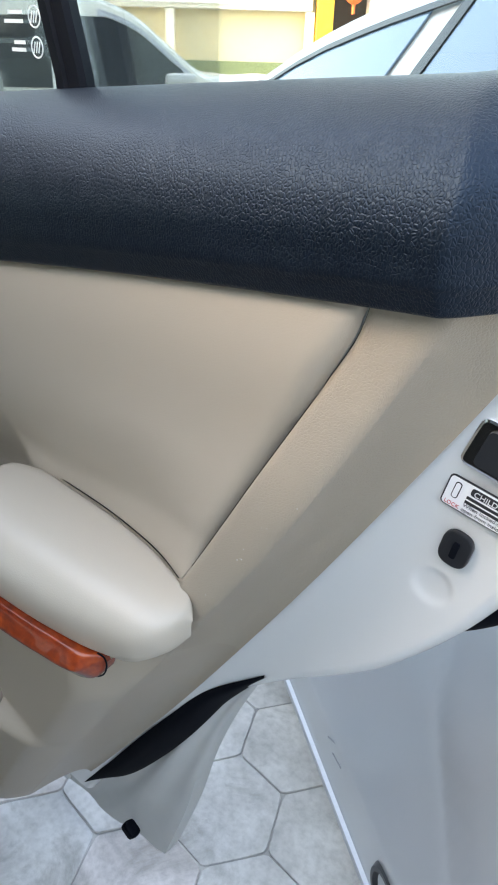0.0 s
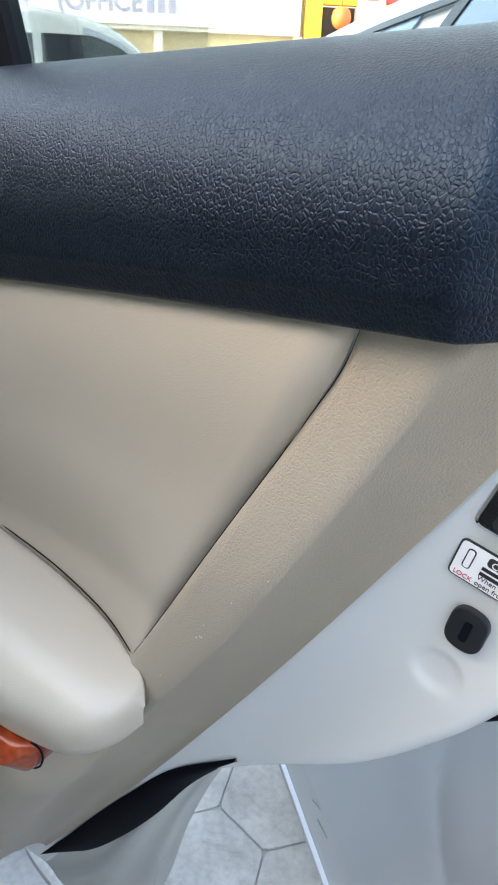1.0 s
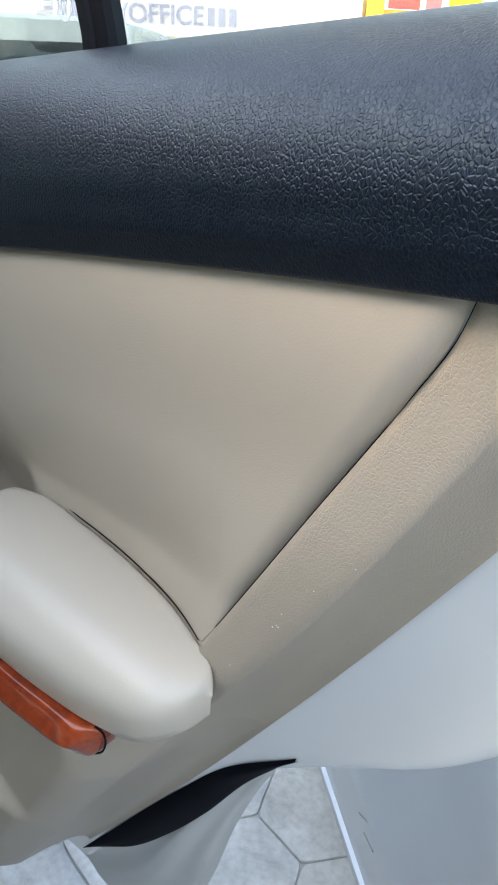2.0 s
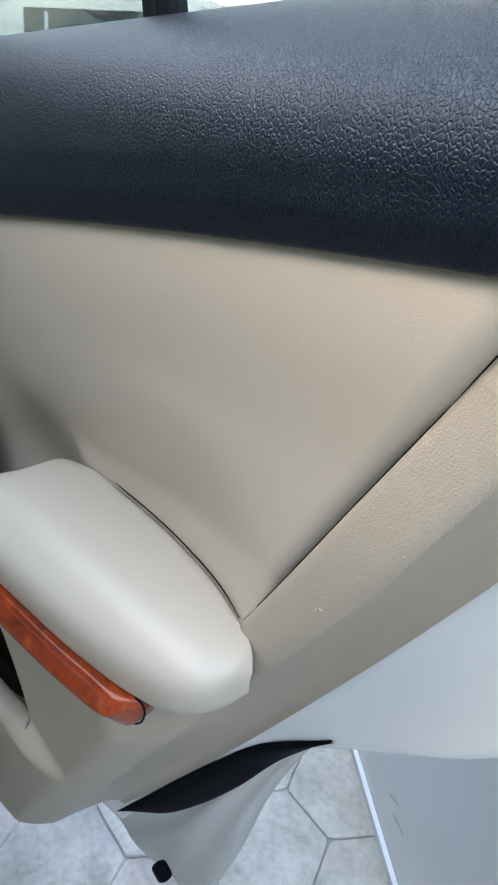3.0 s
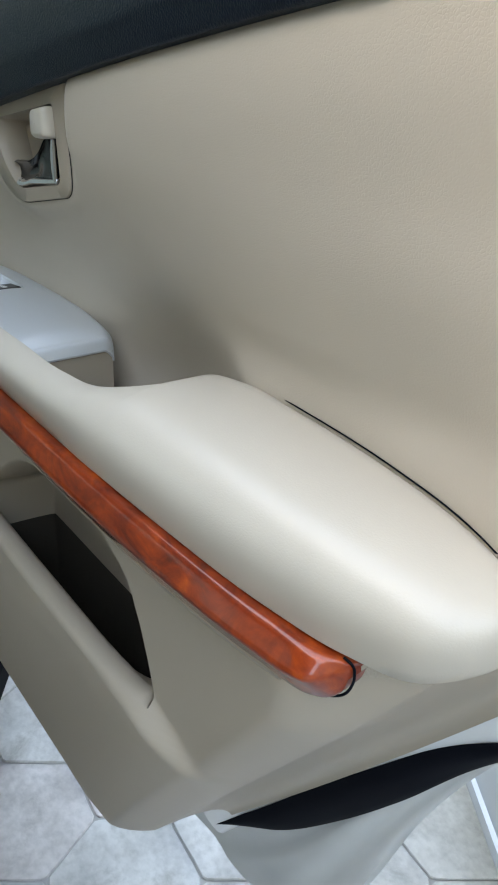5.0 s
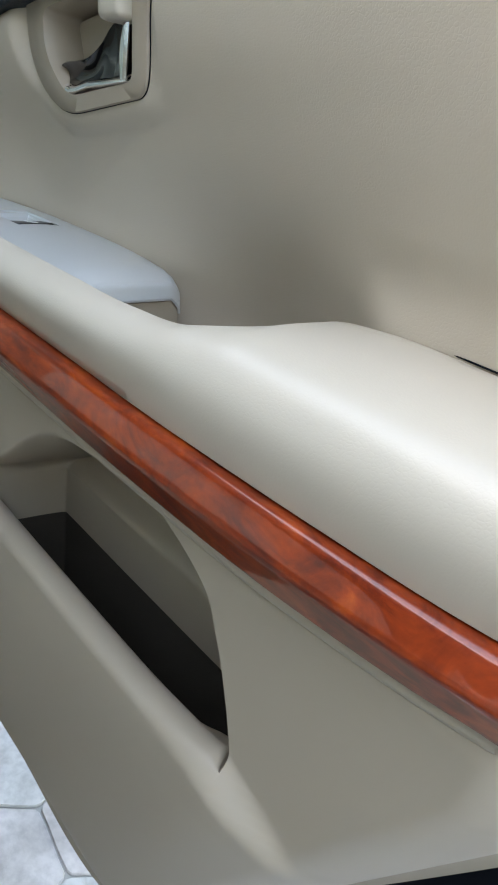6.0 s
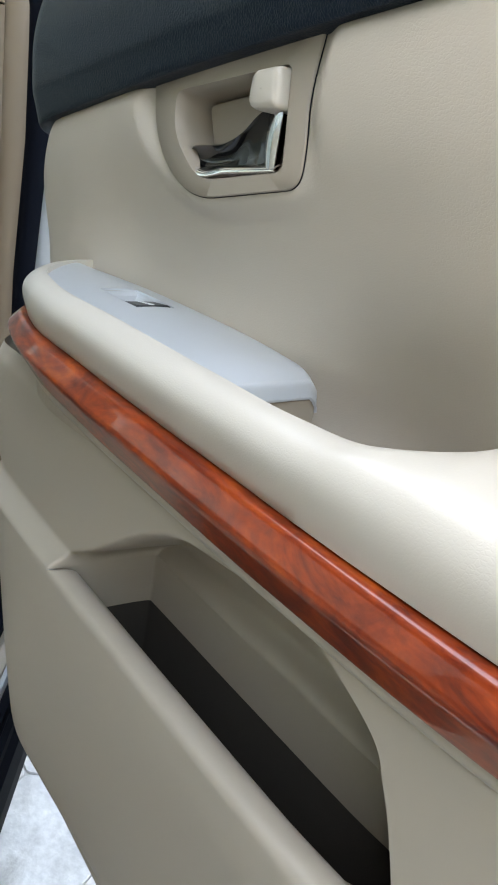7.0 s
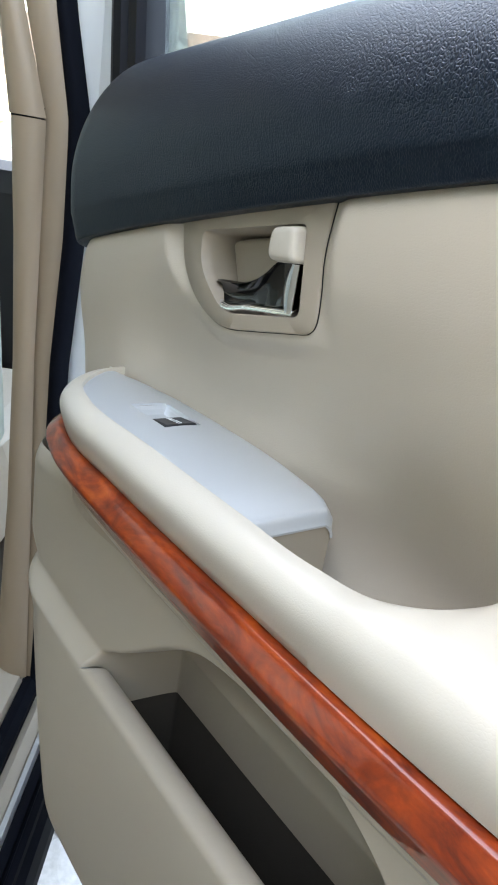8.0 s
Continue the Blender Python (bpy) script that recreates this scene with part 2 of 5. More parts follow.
def thing(name, label, category, group="", kind=""):
    return tagged(new(name), label, category, group, kind)

# ==== the open car door: x along it towards its latch, y out of the car, z up ====
door = thing("suv", "white car with an open door trimmed in beige leather", "car")

z_low = lambda x: 1.117 + 0.10 * x - 0.08 * x * x      # lower edge of the black top pad
z_top = lambda x: 1.215 + 0.075 * x - 0.01 * x * x     # crown of the pad
ridge_x = hermite([0.40, 0.608, 0.853, 0.95, 1.028, 1.066, 1.124], [-0.385, -0.258, -0.107, -0.046, -0.004, 0.015, 0.044])
edge_x = hermite([0.40, 0.53, 0.637, 0.735, 0.80, 0.891, 0.994, 1.08, 1.13], [-0.356, -0.2695, -0.2005, -0.1395, -0.1003, -0.0465, 0.0115, 0.0585, 0.084])
seam_x = hermite([0.80, 0.878, 0.954, 1.02, 1.076, 1.101, 1.125], [-0.180, -0.128, -0.084, -0.048, -0.018, -0.005, 0.002])
left_x = hermite([0.30, 0.43, 0.61, 0.70, 0.76, 0.84, 0.93, 1.0], [-0.75, -0.800, -0.830, -0.836, -0.838, -0.845, -0.890, -0.87])
panel_left = hermite([0.70, 0.84, 0.93, 1.0, 1.12], [-0.862, -0.883, -0.897, -0.87, -0.80])

# handle bezel outline, used for the bezel and for the hollow behind it
BEZEL = rounded([(-0.696, 1.0190), (-0.689, 0.984), (-0.664, 0.9585), (-0.628, 0.9465), (-0.529, 0.9665), (-0.5295, 0.989), (-0.5345, 1.014), (-0.5300, 1.0500)],
                [0.002, 0.02, 0.02, 0.02, 0.011, 0.015, 0.015, 0.002])
CUP = rounded([(-0.664, 1.0100), (-0.661, 0.984), (-0.627, 0.9595), (-0.547, 0.9745), (-0.554, 1.0290)],
              [0.008, 0.018, 0.016, 0.006, 0.005])


def inside(poly, x, z):
    """Signed distance to a closed outline, positive inside."""
    px, pz = np.array([p[0] for p in poly]), np.array([p[1] for p in poly])
    qx, qz = np.roll(px, -1), np.roll(pz, -1)
    x, z = np.asarray(x)[..., None], np.asarray(z)[..., None]
    ex, ez = qx - px, qz - pz
    t = np.clip(((x - px) * ex + (z - pz) * ez) / (ex * ex + ez * ez + 1e-12), 0, 1)
    d = np.sqrt(((x - px - t * ex) ** 2 + (z - pz - t * ez) ** 2).min(-1))
    cross = ((pz > z) != (qz > z)) & (x < ex * (z - pz) / np.where(np.abs(ez) < 1e-9, 1e-9, ez) + px)
    return np.where(cross.sum(-1) % 2 == 1, d, -d)


ARM_BACK = hermite([-0.40, -0.335, -0.28, -0.20, -0.155, -0.123, -0.10], [0.0235, 0.0228, 0.0218, 0.0148, 0.0058, -0.0052, -0.012])


def insert_y(x, z):
    """The padded upper panel: flat at the top, hollowed above the armrest, rolled in at the pad, the seam and the handle."""
    hollow = smooth((1.005 - z) / 0.13)
    y = 0.022 * hollow * smooth((-0.085 - x) / 0.12) - 0.010 * hollow * smooth((x + 0.16) / 0.10)
    y = y + 0.030 * np.exp(-((x + 0.44) / 0.095) ** 2 - ((z - 0.825) / 0.070) ** 2)
    y = y - 0.0075 * smooth((z - z_low(x) + 0.10) / 0.085)
    top = np.clip(1 - (z_low(x) + 0.004 - z) / 0.013, 0, 1)
    y = y + 0.0045 * (1 - np.sqrt(np.clip(1 - top ** 2, 0.02, 1)))
    roll = np.clip(1 - (seam_x(z) - x) / 0.017, 0, 1)
    y = y + 0.0110 * (1 - np.sqrt(np.clip(1 - roll ** 2, 0.02, 1)))
    # at its foot it comes forward to meet the back of the armrest
    meet = smooth((0.930 - z) / 0.044) * smooth((x + 0.365) / 0.03)
    y = y + (ARM_BACK(x) - y) * meet
    edge = np.clip((panel_left(z) + 0.045 - x) / 0.045, 0, 1)
    return y + 0.045 * edge ** 2.4 - 0.020 * hollow * smooth((-0.70 - x) / 0.12)


def insert_cut(x, z):
    d = inside(BEZEL, x, z)
    y = insert_y(x, z)
    rim = smooth((0.020 + np.minimum(d, 0)) / 0.020) ** 1.5
    y = y + (0.0022 - y) * rim
    return y + 0.06 * smooth((d - 0.002) / 0.004)


us = np.linspace(0, 1, 460)
vs = np.linspace(0, 1, 190)
zz = np.empty((len(vs), len(us)))
xx = np.empty_like(zz)
for i, v in enumerate(vs):
    z = np.full(len(us), 0.775)
    for _ in range(6):
        x = panel_left(z) + (seam_x(z) - 0.0003 - panel_left(z)) * us
        z = 0.775 + (z_low(x) + 0.012 - 0.775) * v
    xx[i], zz[i] = x, z
part("upper_panel", sheet(np.stack([xx, insert_cut(xx, zz), zz], -1), thick=0.003), INSERT, door, "smooth beige leather insert above the armrest")

# ---- black padded top ----
sec = np.array([(0.008, -0.012), (-0.007, -0.005), (-0.0118, 0.004), (-0.0142, 0.06), (-0.0162, 0.115), (-0.0178, 0.160), (-0.018, 0.25), (-0.017, 0.40), (-0.010, 0.58),
                (0.004, 0.76), (0.024, 0.90), (0.048, 0.985), (0.068, 1.0), (0.092, 0.97), (0.100, 0.80)])
sv = np.linspace(0, 1, len(sec))
fy, fh = hermite(sv, sec[:, 0]), hermite(sv, sec[:, 1])
v = np.linspace(0, 1, 90)
cols = np.r_[-0.945 + 0.085 * np.linspace(0, 1, 26) ** 1.6, np.linspace(-0.855, 0.038, 120), 0.040, 0.0415, 0.043, 0.0445, 0.046, 0.0472, 0.0484, 0.0496, 0.051, 0.053, 0.056, 0.060, 0.066, 0.073, 0.080]
rows = []
for x in cols:
    lo, hi = z_low(x) + 0.0042, z_top(x)
    h = fh(v)
    y = fy(v)
    # the front end is rounded back, most at its top and foot
    e = np.clip((-0.860 - x) / 0.085, 0, 1)
    y = y + 0.075 * e ** 2
    xo = x + (0.055 * np.clip(0.5 - h, 0, 1) ** 1.5 * 1.2 + 0.06 * np.clip(h - 0.62, 0, 1) ** 1.4) * smooth((-0.82 - x) / 0.12)
    # the latch end is cut square with a small radius
    q = np.clip((x - 0.0405) / 0.0395, 0, 1)
    y = y + 0.052 * q ** 1.35
    xo = xo - 0.014 * smooth((h - 0.55) / 0.45) * smooth(x / 0.046)
    rows.append(np.stack([xo, y, lo + (hi - lo) * h], -1))
part("top_pad", sheet(np.array(rows), thick=0.004), PAD, door, "black grained vinyl top pad")

# ---- lower trim: rear border, face under the armrest, map pocket ----
LIP_Z = 0.669
recess_right = hermite([0.60, 0.66, 0.677, 0.711, 0.737, 0.759, 0.769, 0.79], [-0.302, -0.306, -0.309, -0.320, -0.332, -0.348, -0.367, -0.43])
recess_top = hermite([-1.0, -0.645, -0.634, -0.622, -0.606, -0.582, -0.547, -0.52, -0.45, -0.20], [0.660, 0.672, 0.684, 0.692, 0.702, 0.720, 0.748, 0.764, 0.778, 0.778])


BEAD = hermite([-1.0, -0.80, -0.74, -0.67, -0.36, -0.32, -0.285, -0.25, -0.20], [0.700, 0.695, 0.690, 0.686, 0.684, 0.680, 0.669, 0.655, 0.635])   # top of the pocket front, running down beyond the mouth


def recess_depth(x, z):
    """How far the hollow over the map pocket has run back, 0 to 1: under an arch that rises from the front corner to the ledge."""
    return smooth((x + 0.640) / 0.016) * smooth((recess_right(z) - x) / 0.007) * smooth((recess_top(x) - z) / (0.016 + 0.018 * smooth((x + 0.62) / 0.10)))


def trim_y(x, z, recess=True):
    d = ridge_x(z) - x
    y = -0.002 - 0.009 * smooth((1.09 - z) / 0.12) + 0.006 * np.exp(-np.clip(x - seam_x(z), 0, 1) / 0.003) * (z > 0.87)
    under = smooth((0.865 - z) / 0.085) * smooth((d - 0.012 + 0.048 * smooth((0.83 - z) / 0.08)) / (0.055 + 0.015 * smooth((0.83 - z) / 0.08)))
    y = y - 0.053 * under
    bulge = smooth((BEAD(x) - z) / 0.018) * smooth((d + 0.004) / 0.085) * smooth((x + 0.93) / 0.10)
    y = y - bulge * (0.016 - 0.012 * np.clip((0.640 - z) / 0.20, 0, 1))
    y = y + 0.020 * smooth((0.470 - z) / 0.07) ** 2
    if recess:
        y = y + 0.088 * recess_depth(x, z)
    low = smooth((0.72 - z) / 0.07)
    edge = np.clip((left_x(z) + 0.05 + 0.07 * low - x) / (0.05 + 0.07 * low), 0, 1)
    return y + (0.05 + 0.03 * low) * edge ** 2.3 + 0.003 * np.exp(-np.clip(d, 0, 1) / 0.004)


def with_side(xx, zz, yy):
    """Adds the side of the trim, rounded off at the ridge and running back to the metal."""
    cols = [np.stack([xx, yy, zz], -1)]
    z, yr = zz[:, -1], yy[:, -1]
    extra = []
    for s in (0.02, 0.045, 0.075, 0.11, 0.16, 0.22, 0.30, 0.40, 0.50, 0.60, 0.70, 0.80, 0.90, 1.0):
        x = ridge_x(z) + (edge_x(z) - ridge_x(z)) * s
        deep = max(0.0, s - 0.02 + 0.02 * math.exp(-s / 0.02))
        extra.append(np.stack([x, yr + (0.037 - yr) * (1 - (1 - min(1.0, deep / 0.98)) ** 2.5), z], -1))
    return np.concatenate([cols[0], np.stack(extra, 1)], 1)


def bottom_z(x):
    return hermite([-0.94, -0.88, -0.80, -0.70, -0.58, -0.467, -0.43, -0.39, -0.346, -0.30], [0.58, 0.49, 0.437, 0.410, 0.392, 0.383, 0.390, 0.412, 0.452, 0.51])(x)


def trim_patch(ulo, uhi, zlo, zhi, nu, nv, recess=True, left=None, warp=1.0):
    us, vs = np.linspace(ulo, uhi, nu), np.linspace(0, 1, nv) ** warp
    xx, zz = np.empty((nv, nu)), np.empty((nv, nu))
    for i, v in enumerate(vs):
        z = np.full(nu, 0.6)
        for _ in range(10):
            l = left_x(z) if left is None else left(z)
            m = np.minimum(recess_right(z), ridge_x(z) - 0.03)
            x = np.where(us < 0.82, l + (m - l) * us / 0.82, m + (ridge_x(z) - m) * (us - 0.82) / 0.18)
            z = zlo(x) + (zhi(x) - zlo(x)) * v
        xx[i], zz[i] = x, z
    return xx, zz


# one moulding: the face under the wood, the pocket front and its rounded lip, joined outside the pocket mouth
MOUTH = (-0.640, -0.307)
xa, za = trim_patch(0, 1, lambda x: LIP_Z + 0 * x, lambda x: 0.7975 + 0 * x, 640, 100)
ya = trim_y(xa, za)
xb, zb = trim_patch(0, 1, lambda x: bottom_z(x), lambda x: LIP_Z + 0 * x, 640, 46)
yb = trim_y(xb, zb, recess=False)
under = [np.stack([xb[0], yb[0] + 0.060 * (1 - a), zb[0] + 0.012 * (1 - a) ** 2 - 0.010 * a * (1 - a)], -1) for a in np.linspace(0, 1, 6)[:-1]]
moulding = sheet(with_side(xa, za, ya))
for grid in (np.array(under), with_side(xb, zb, yb)):
    me = bpy.data.meshes.new("piece")
    piece = sheet(grid)
    piece.to_mesh(me)
    piece.free()
    moulding.from_mesh(me)
    bpy.data.meshes.remove(me)
top_row = np.stack([xb[-1], yb[-1], zb[-1]], -1)
inm = (top_row[:, 0] > MOUTH[0]) & (top_row[:, 0] < MOUTH[1])
row = top_row[inm]
mouth = smooth((row[:, 0] - MOUTH[0]) / 0.012) * smooth((MOUTH[1] - row[:, 0]) / 0.012)
lip = [row]
for a in np.linspace(0.7, math.pi, 9)[1:]:
    lip.append(row + np.stack([0 * mouth, (math.cos(0.7) - math.cos(a)) * 0.012 * mouth, (math.sin(a) - math.sin(0.7)) * 0.008 * mouth], -1))
for dz in (0.03, 0.06, 0.09):
    lip.append(lip[8] + np.stack([0 * mouth, 0.16 * dz * mouth, -dz * mouth * (0.12 + 0.88 * smooth((-0.33 - row[:, 0]) / 0.10))], -1))
me = bpy.data.meshes.new("piece")
piece = sheet(np.array(lip), face=(0, -1, 1))
piece.to_mesh(me)
piece.free()
moulding.from_mesh(me)
bpy.data.meshes.remove(me)
bmesh.ops.remove_doubles(moulding, verts=moulding.verts, dist=0.00004)
bmesh.ops.recalc_face_normals(moulding, faces=moulding.faces)
part("lower_panel", moulding, TRIM_SMOOTH, door, "moulded beige plastic face with a map pocket")
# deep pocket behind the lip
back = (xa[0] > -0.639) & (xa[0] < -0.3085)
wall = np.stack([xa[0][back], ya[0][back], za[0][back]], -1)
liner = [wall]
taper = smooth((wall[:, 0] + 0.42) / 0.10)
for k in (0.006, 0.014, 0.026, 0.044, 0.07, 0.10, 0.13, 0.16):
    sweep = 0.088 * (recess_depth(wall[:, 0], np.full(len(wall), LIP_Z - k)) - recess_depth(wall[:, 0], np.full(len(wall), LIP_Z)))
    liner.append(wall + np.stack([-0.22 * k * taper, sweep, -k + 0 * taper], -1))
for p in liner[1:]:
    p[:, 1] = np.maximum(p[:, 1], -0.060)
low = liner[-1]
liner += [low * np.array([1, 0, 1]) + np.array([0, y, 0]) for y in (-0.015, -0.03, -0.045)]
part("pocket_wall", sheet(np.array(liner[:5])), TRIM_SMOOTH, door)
# the pocket's deep shade is put into this dark brown colour
part("pocket_liner", sheet(np.array(liner[4:]), thick=0.002), material("pocket_shade_brown", (0.052, 0.044, 0.036), 0.95, spec=0.1, noise_scale=900.0, noise_bump=0.0003), door, "map pocket base coloured dark brown to stand for deep shade")
part("pocket_cheek", sheet(np.array([[(MOUTH[1] + 0.002, f + (0.060 - f) * t, z) for f, z in ((-0.03, 0.575), (-0.02, 0.62), (-0.02, 0.665))] for t in (0, 0.5, 1)]), thick=0.002, face=(1, 0, 0)), TRIM_SMOOTH, door)

# rear border beside the insert, grained
vs = np.linspace(0, 1, 90)
us = np.linspace(0, 1, 50)
xc, zc = np.empty((len(vs), len(us))), np.empty((len(vs), len(us)))
for i, v in enumerate(vs):
    z = np.full(len(us), 0.8)
    for _ in range(8):
        l = np.where(z > 0.885, seam_x(z) + 0.0003, np.minimum(seam_x(z), -0.128 - (0.885 - z) * 1.4))
        x = l + (ridge_x(z) - l) * us
        z = 0.7975 + (z_low(x) + 0.012 - 0.7975) * v
    xc[i], zc[i] = x, z
part("rear_border", sheet(with_side(xc, zc, trim_y(xc, zc))), TRIM, door, "grained beige plastic border")

# black strip behind the seam, painting in the shade of the narrow gap
zs_ = np.linspace(0.86, 1.125, 60)
part("seam_backing", sheet(np.array([np.stack([seam_x(zs_) + dx, 0.0075 + trim_y(seam_x(zs_) + 0.02, zs_), zs_], -1) for dx in (-0.0009, 0, 0.0009)])), RUBBER, door, "black strip standing for shade between insert and border")

rnd = random.Random(11)
specks = bmesh.new()
for _ in range(12):
    z = rnd.uniform(0.86, 1.03)
    x = float(ridge_x(z)) - rnd.uniform(0.002, 0.022)
    r = rnd.uniform(0.00015, 0.0004)
    bmesh.ops.create_icosphere(specks, subdivisions=1, radius=r, matrix=Matrix.Translation((x, float(trim_y(x, z)) - 0.0001, z)))
tagged(part("dust_specks", specks, PAPER, door, "pale dust specks on the border"), kind="stuff")

# ---- armrest with grab handle ----
back = rail((-0.0985, -0.020, 0.8715), (-0.106, -0.013, 0.8805), (-0.123, -0.006, 0.883), (-0.155, 0.005, 0.884), (-0.20, 0.014, 0.884),
            (-0.28, 0.021, 0.884), (-0.335, 0.022, 0.883), (-0.357, 0.014, 0.882), (-0.362, -0.012, 0.880), (-0.371, -0.036, 0.878),
            (-0.395, -0.052, 0.873), (-0.43, -0.058, 0.8715), (-0.50, -0.0585, 0.8705), (-0.60, -0.060, 0.8710), (-0.70, -0.060, 0.8715),
            (-0.745, -0.046, 0.872), (-0.772, -0.014, 0.874), (-0.778, 0.014, 0.875))
front = rail((-0.0988, -0.0215, 0.858), (-0.1035, -0.036, 0.853), (-0.122, -0.053, 0.842), (-0.155, -0.062, 0.8365), (-0.20, -0.068, 0.834),
             (-0.28, -0.073, 0.833), (-0.335, -0.075, 0.833), (-0.355, -0.0755, 0.833), (-0.372, -0.076, 0.833), (-0.39, -0.076, 0.833),
             (-0.41, -0.076, 0.833), (-0.45, -0.0765, 0.834), (-0.52, -0.077, 0.835), (-0.62, -0.0765, 0.837), (-0.71, -0.072, 0.839),
             (-0.752, -0.058, 0.840), (-0.782, -0.030, 0.840), (-0.792, 0.010, 0.840))
u = np.linspace(0, 1, 220)
B, W = back(u), front(u)
w = np.linalg.norm((B - W)[:, :2], axis=1)
arm = []
inner = np.stack([0 * u, 0.004 * smooth((u - 0.32) / 0.05), 0 * u], -1)
arm.append(B + inner + np.array([0, 0, -0.045]) * smooth(u / 0.04)[:, None])
arm.append(B + inner + np.array([0, 0, -0.012]) * smooth(u / 0.03)[:, None])
arm.append(B + np.array([0, 0, -0.003]))
nose = smooth(u / 0.05)
for th in np.linspace(0.02, math.pi / 2, 34):
    s, c = math.sin(th) ** 0.80, math.cos(th) ** 0.62
    p = B + (W - B) * np.array([s, s, 1 - c])
    crown = 0.006 * math.sin(2 * th) * nose * np.clip((w - 0.03) / 0.05, 0, 1)
    p[:, 2] += crown
    p[:, 1] -= 0.013 * math.sin(th) ** 2 * math.cos(th) ** 0.7 * nose
    arm.append(p)
arm.append(W + np.array([0, 0.010, -0.004]) * smooth(u / 0.06)[:, None])
part("armrest", sheet(np.array(arm)), ARM, door, "padded pale beige armrest with a grab handle")

# black tube that draws the shaded line where armrest meets panel
gap_line = B[(u < 0.30) & (B[:, 0] < -0.112)].copy()
gap_line += np.array([0, 0.0004, 0.0001])
part("armrest_gap", tube(rail(*[tuple(p) for p in gap_line[::4]]), 0.0005, 160, 8), RUBBER, door, "thin black tube standing for shade behind the armrest")

# base of the armrest, closing it against the panel round its nose
k0 = (u > 0.012) & (u < 0.26)
foot = np.stack([W[k0, 0] + 0.001, 0 * W[k0, 0], 0.808 + 0.026 * np.exp(-u[k0] / 0.03)], -1)
foot[:, 0] = np.minimum(foot[:, 0], ridge_x(foot[:, 2]) - 0.004)
foot[:, 1] = trim_y(foot[:, 0], foot[:, 2], recess=False) + 0.002
skirt = []
for k in np.linspace(0, 1, 10):
    p = (W[k0] + np.array([0, 0.003, 0.001])) * (1 - k) + foot * k
    p[:, 1] += 0.004 * math.sin(k * math.pi)
    skirt.append(p)
part("armrest_base", sheet(np.array(skirt)), TRIM_SMOOTH, door)

# ---- wood strip ----
wt = rail((-0.1515, -0.0605, 0.829), (-0.1535, -0.0625, 0.833), (-0.160, -0.066, 0.8335), (-0.20, -0.072, 0.833), (-0.28, -0.077, 0.832), (-0.41, -0.080, 0.832),
          (-0.52, -0.081, 0.834), (-0.62, -0.080, 0.836), (-0.71, -0.075, 0.838), (-0.752, -0.061, 0.839), (-0.780, -0.034, 0.839), (-0.790, 0.010, 0.839))
wb = rail((-0.1515, -0.0595, 0.825), (-0.1555, -0.0605, 0.811), (-0.168, -0.062, 0.802), (-0.20, -0.065, 0.798), (-0.28, -0.068, 0.791), (-0.41, -0.071, 0.790),
          (-0.52, -0.072, 0.793), (-0.62, -0.071, 0.796), (-0.71, -0.067, 0.803), (-0.752, -0.056, 0.810), (-0.780, -0.030, 0.814), (-0.790, 0.010, 0.816))
A, Z = wt(u), wb(u)
# section of the strip: a narrow upper facet, a soft arris, a broad lower facet
WOOD_OUT = lambda k: np.interp(k, [0, 0.03, 0.07, 0.30, 0.36, 0.42, 0.96, 0.985, 1.0], [0, 0.0030, 0.0046, 0.0118, 0.0129, 0.0127, 0.0040, 0.0024, 0])
tan = np.gradient(A, axis=0)[:, :2]
away = np.stack([-tan[:, 1], tan[:, 0], 0 * u], -1)
away *= np.sign((away @ np.array([-0.05, -1.0, 0])))[:, None] / (np.linalg.norm(away, axis=1) + 1e-9)[:, None]
away[u < 0.10] = (0, -1, 0)
wood = [A - away * 0.012 - np.array([0, 0, 0.001])]
for k in np.r_[0, 0.015, 0.035, 0.06, np.linspace(0.10, 0.26, 5), np.linspace(0.28, 0.42, 9), np.linspace(0.47, 0.92, 8), 0.96, 0.973, 0.985, 1]:
    p = A + (Z - A) * k
    p = p + away * (float(WOOD_OUT(k)) * smooth(u / 0.03))[:, None]
    wood.append(p)
wood.append(Z - away * 0.012 + np.array([0, 0, 0.001]))
wood = np.array(wood)
wood[:, 0] += np.array([0.0010, 0.006, 0.0])
part("wood_trim", sheet(wood), WOOD, door, "glossy reddish burl wood strip")
# shade round the wood's nose, drawn as a thin black tube
nose_gap = rail((-0.1552, -0.0615, 0.8345), (-0.1512, -0.0598, 0.8320), (-0.1502, -0.0582, 0.8250), (-0.1528, -0.0588, 0.8130), (-0.1640, -0.0602, 0.8030), (-0.180, -0.0620, 0.7990))
part("wood_gap", tube(nose_gap, 0.0007, 60, 8), RUBBER, door, "thin black tube standing for shade round the wood's end")
# moulded ledge that carries the wood
grow = smooth((u - 0.035) / 0.05)[:, None]
ledge = [Z + grow * (away * o + np.array([0, 0, h])) - away * 0.004 + np.array([0, 0, 0.002])
         for o, h in ((0, 0), (0.004, -0.0030), (0.0048, -0.006), (0.003, -0.010), (-0.004, -0.016), (-0.018, -0.019), (-0.09, -0.017))]
part("wood_ledge", sheet(np.array(ledge)[:, 17:-16]), TRIM_SMOOTH, door)

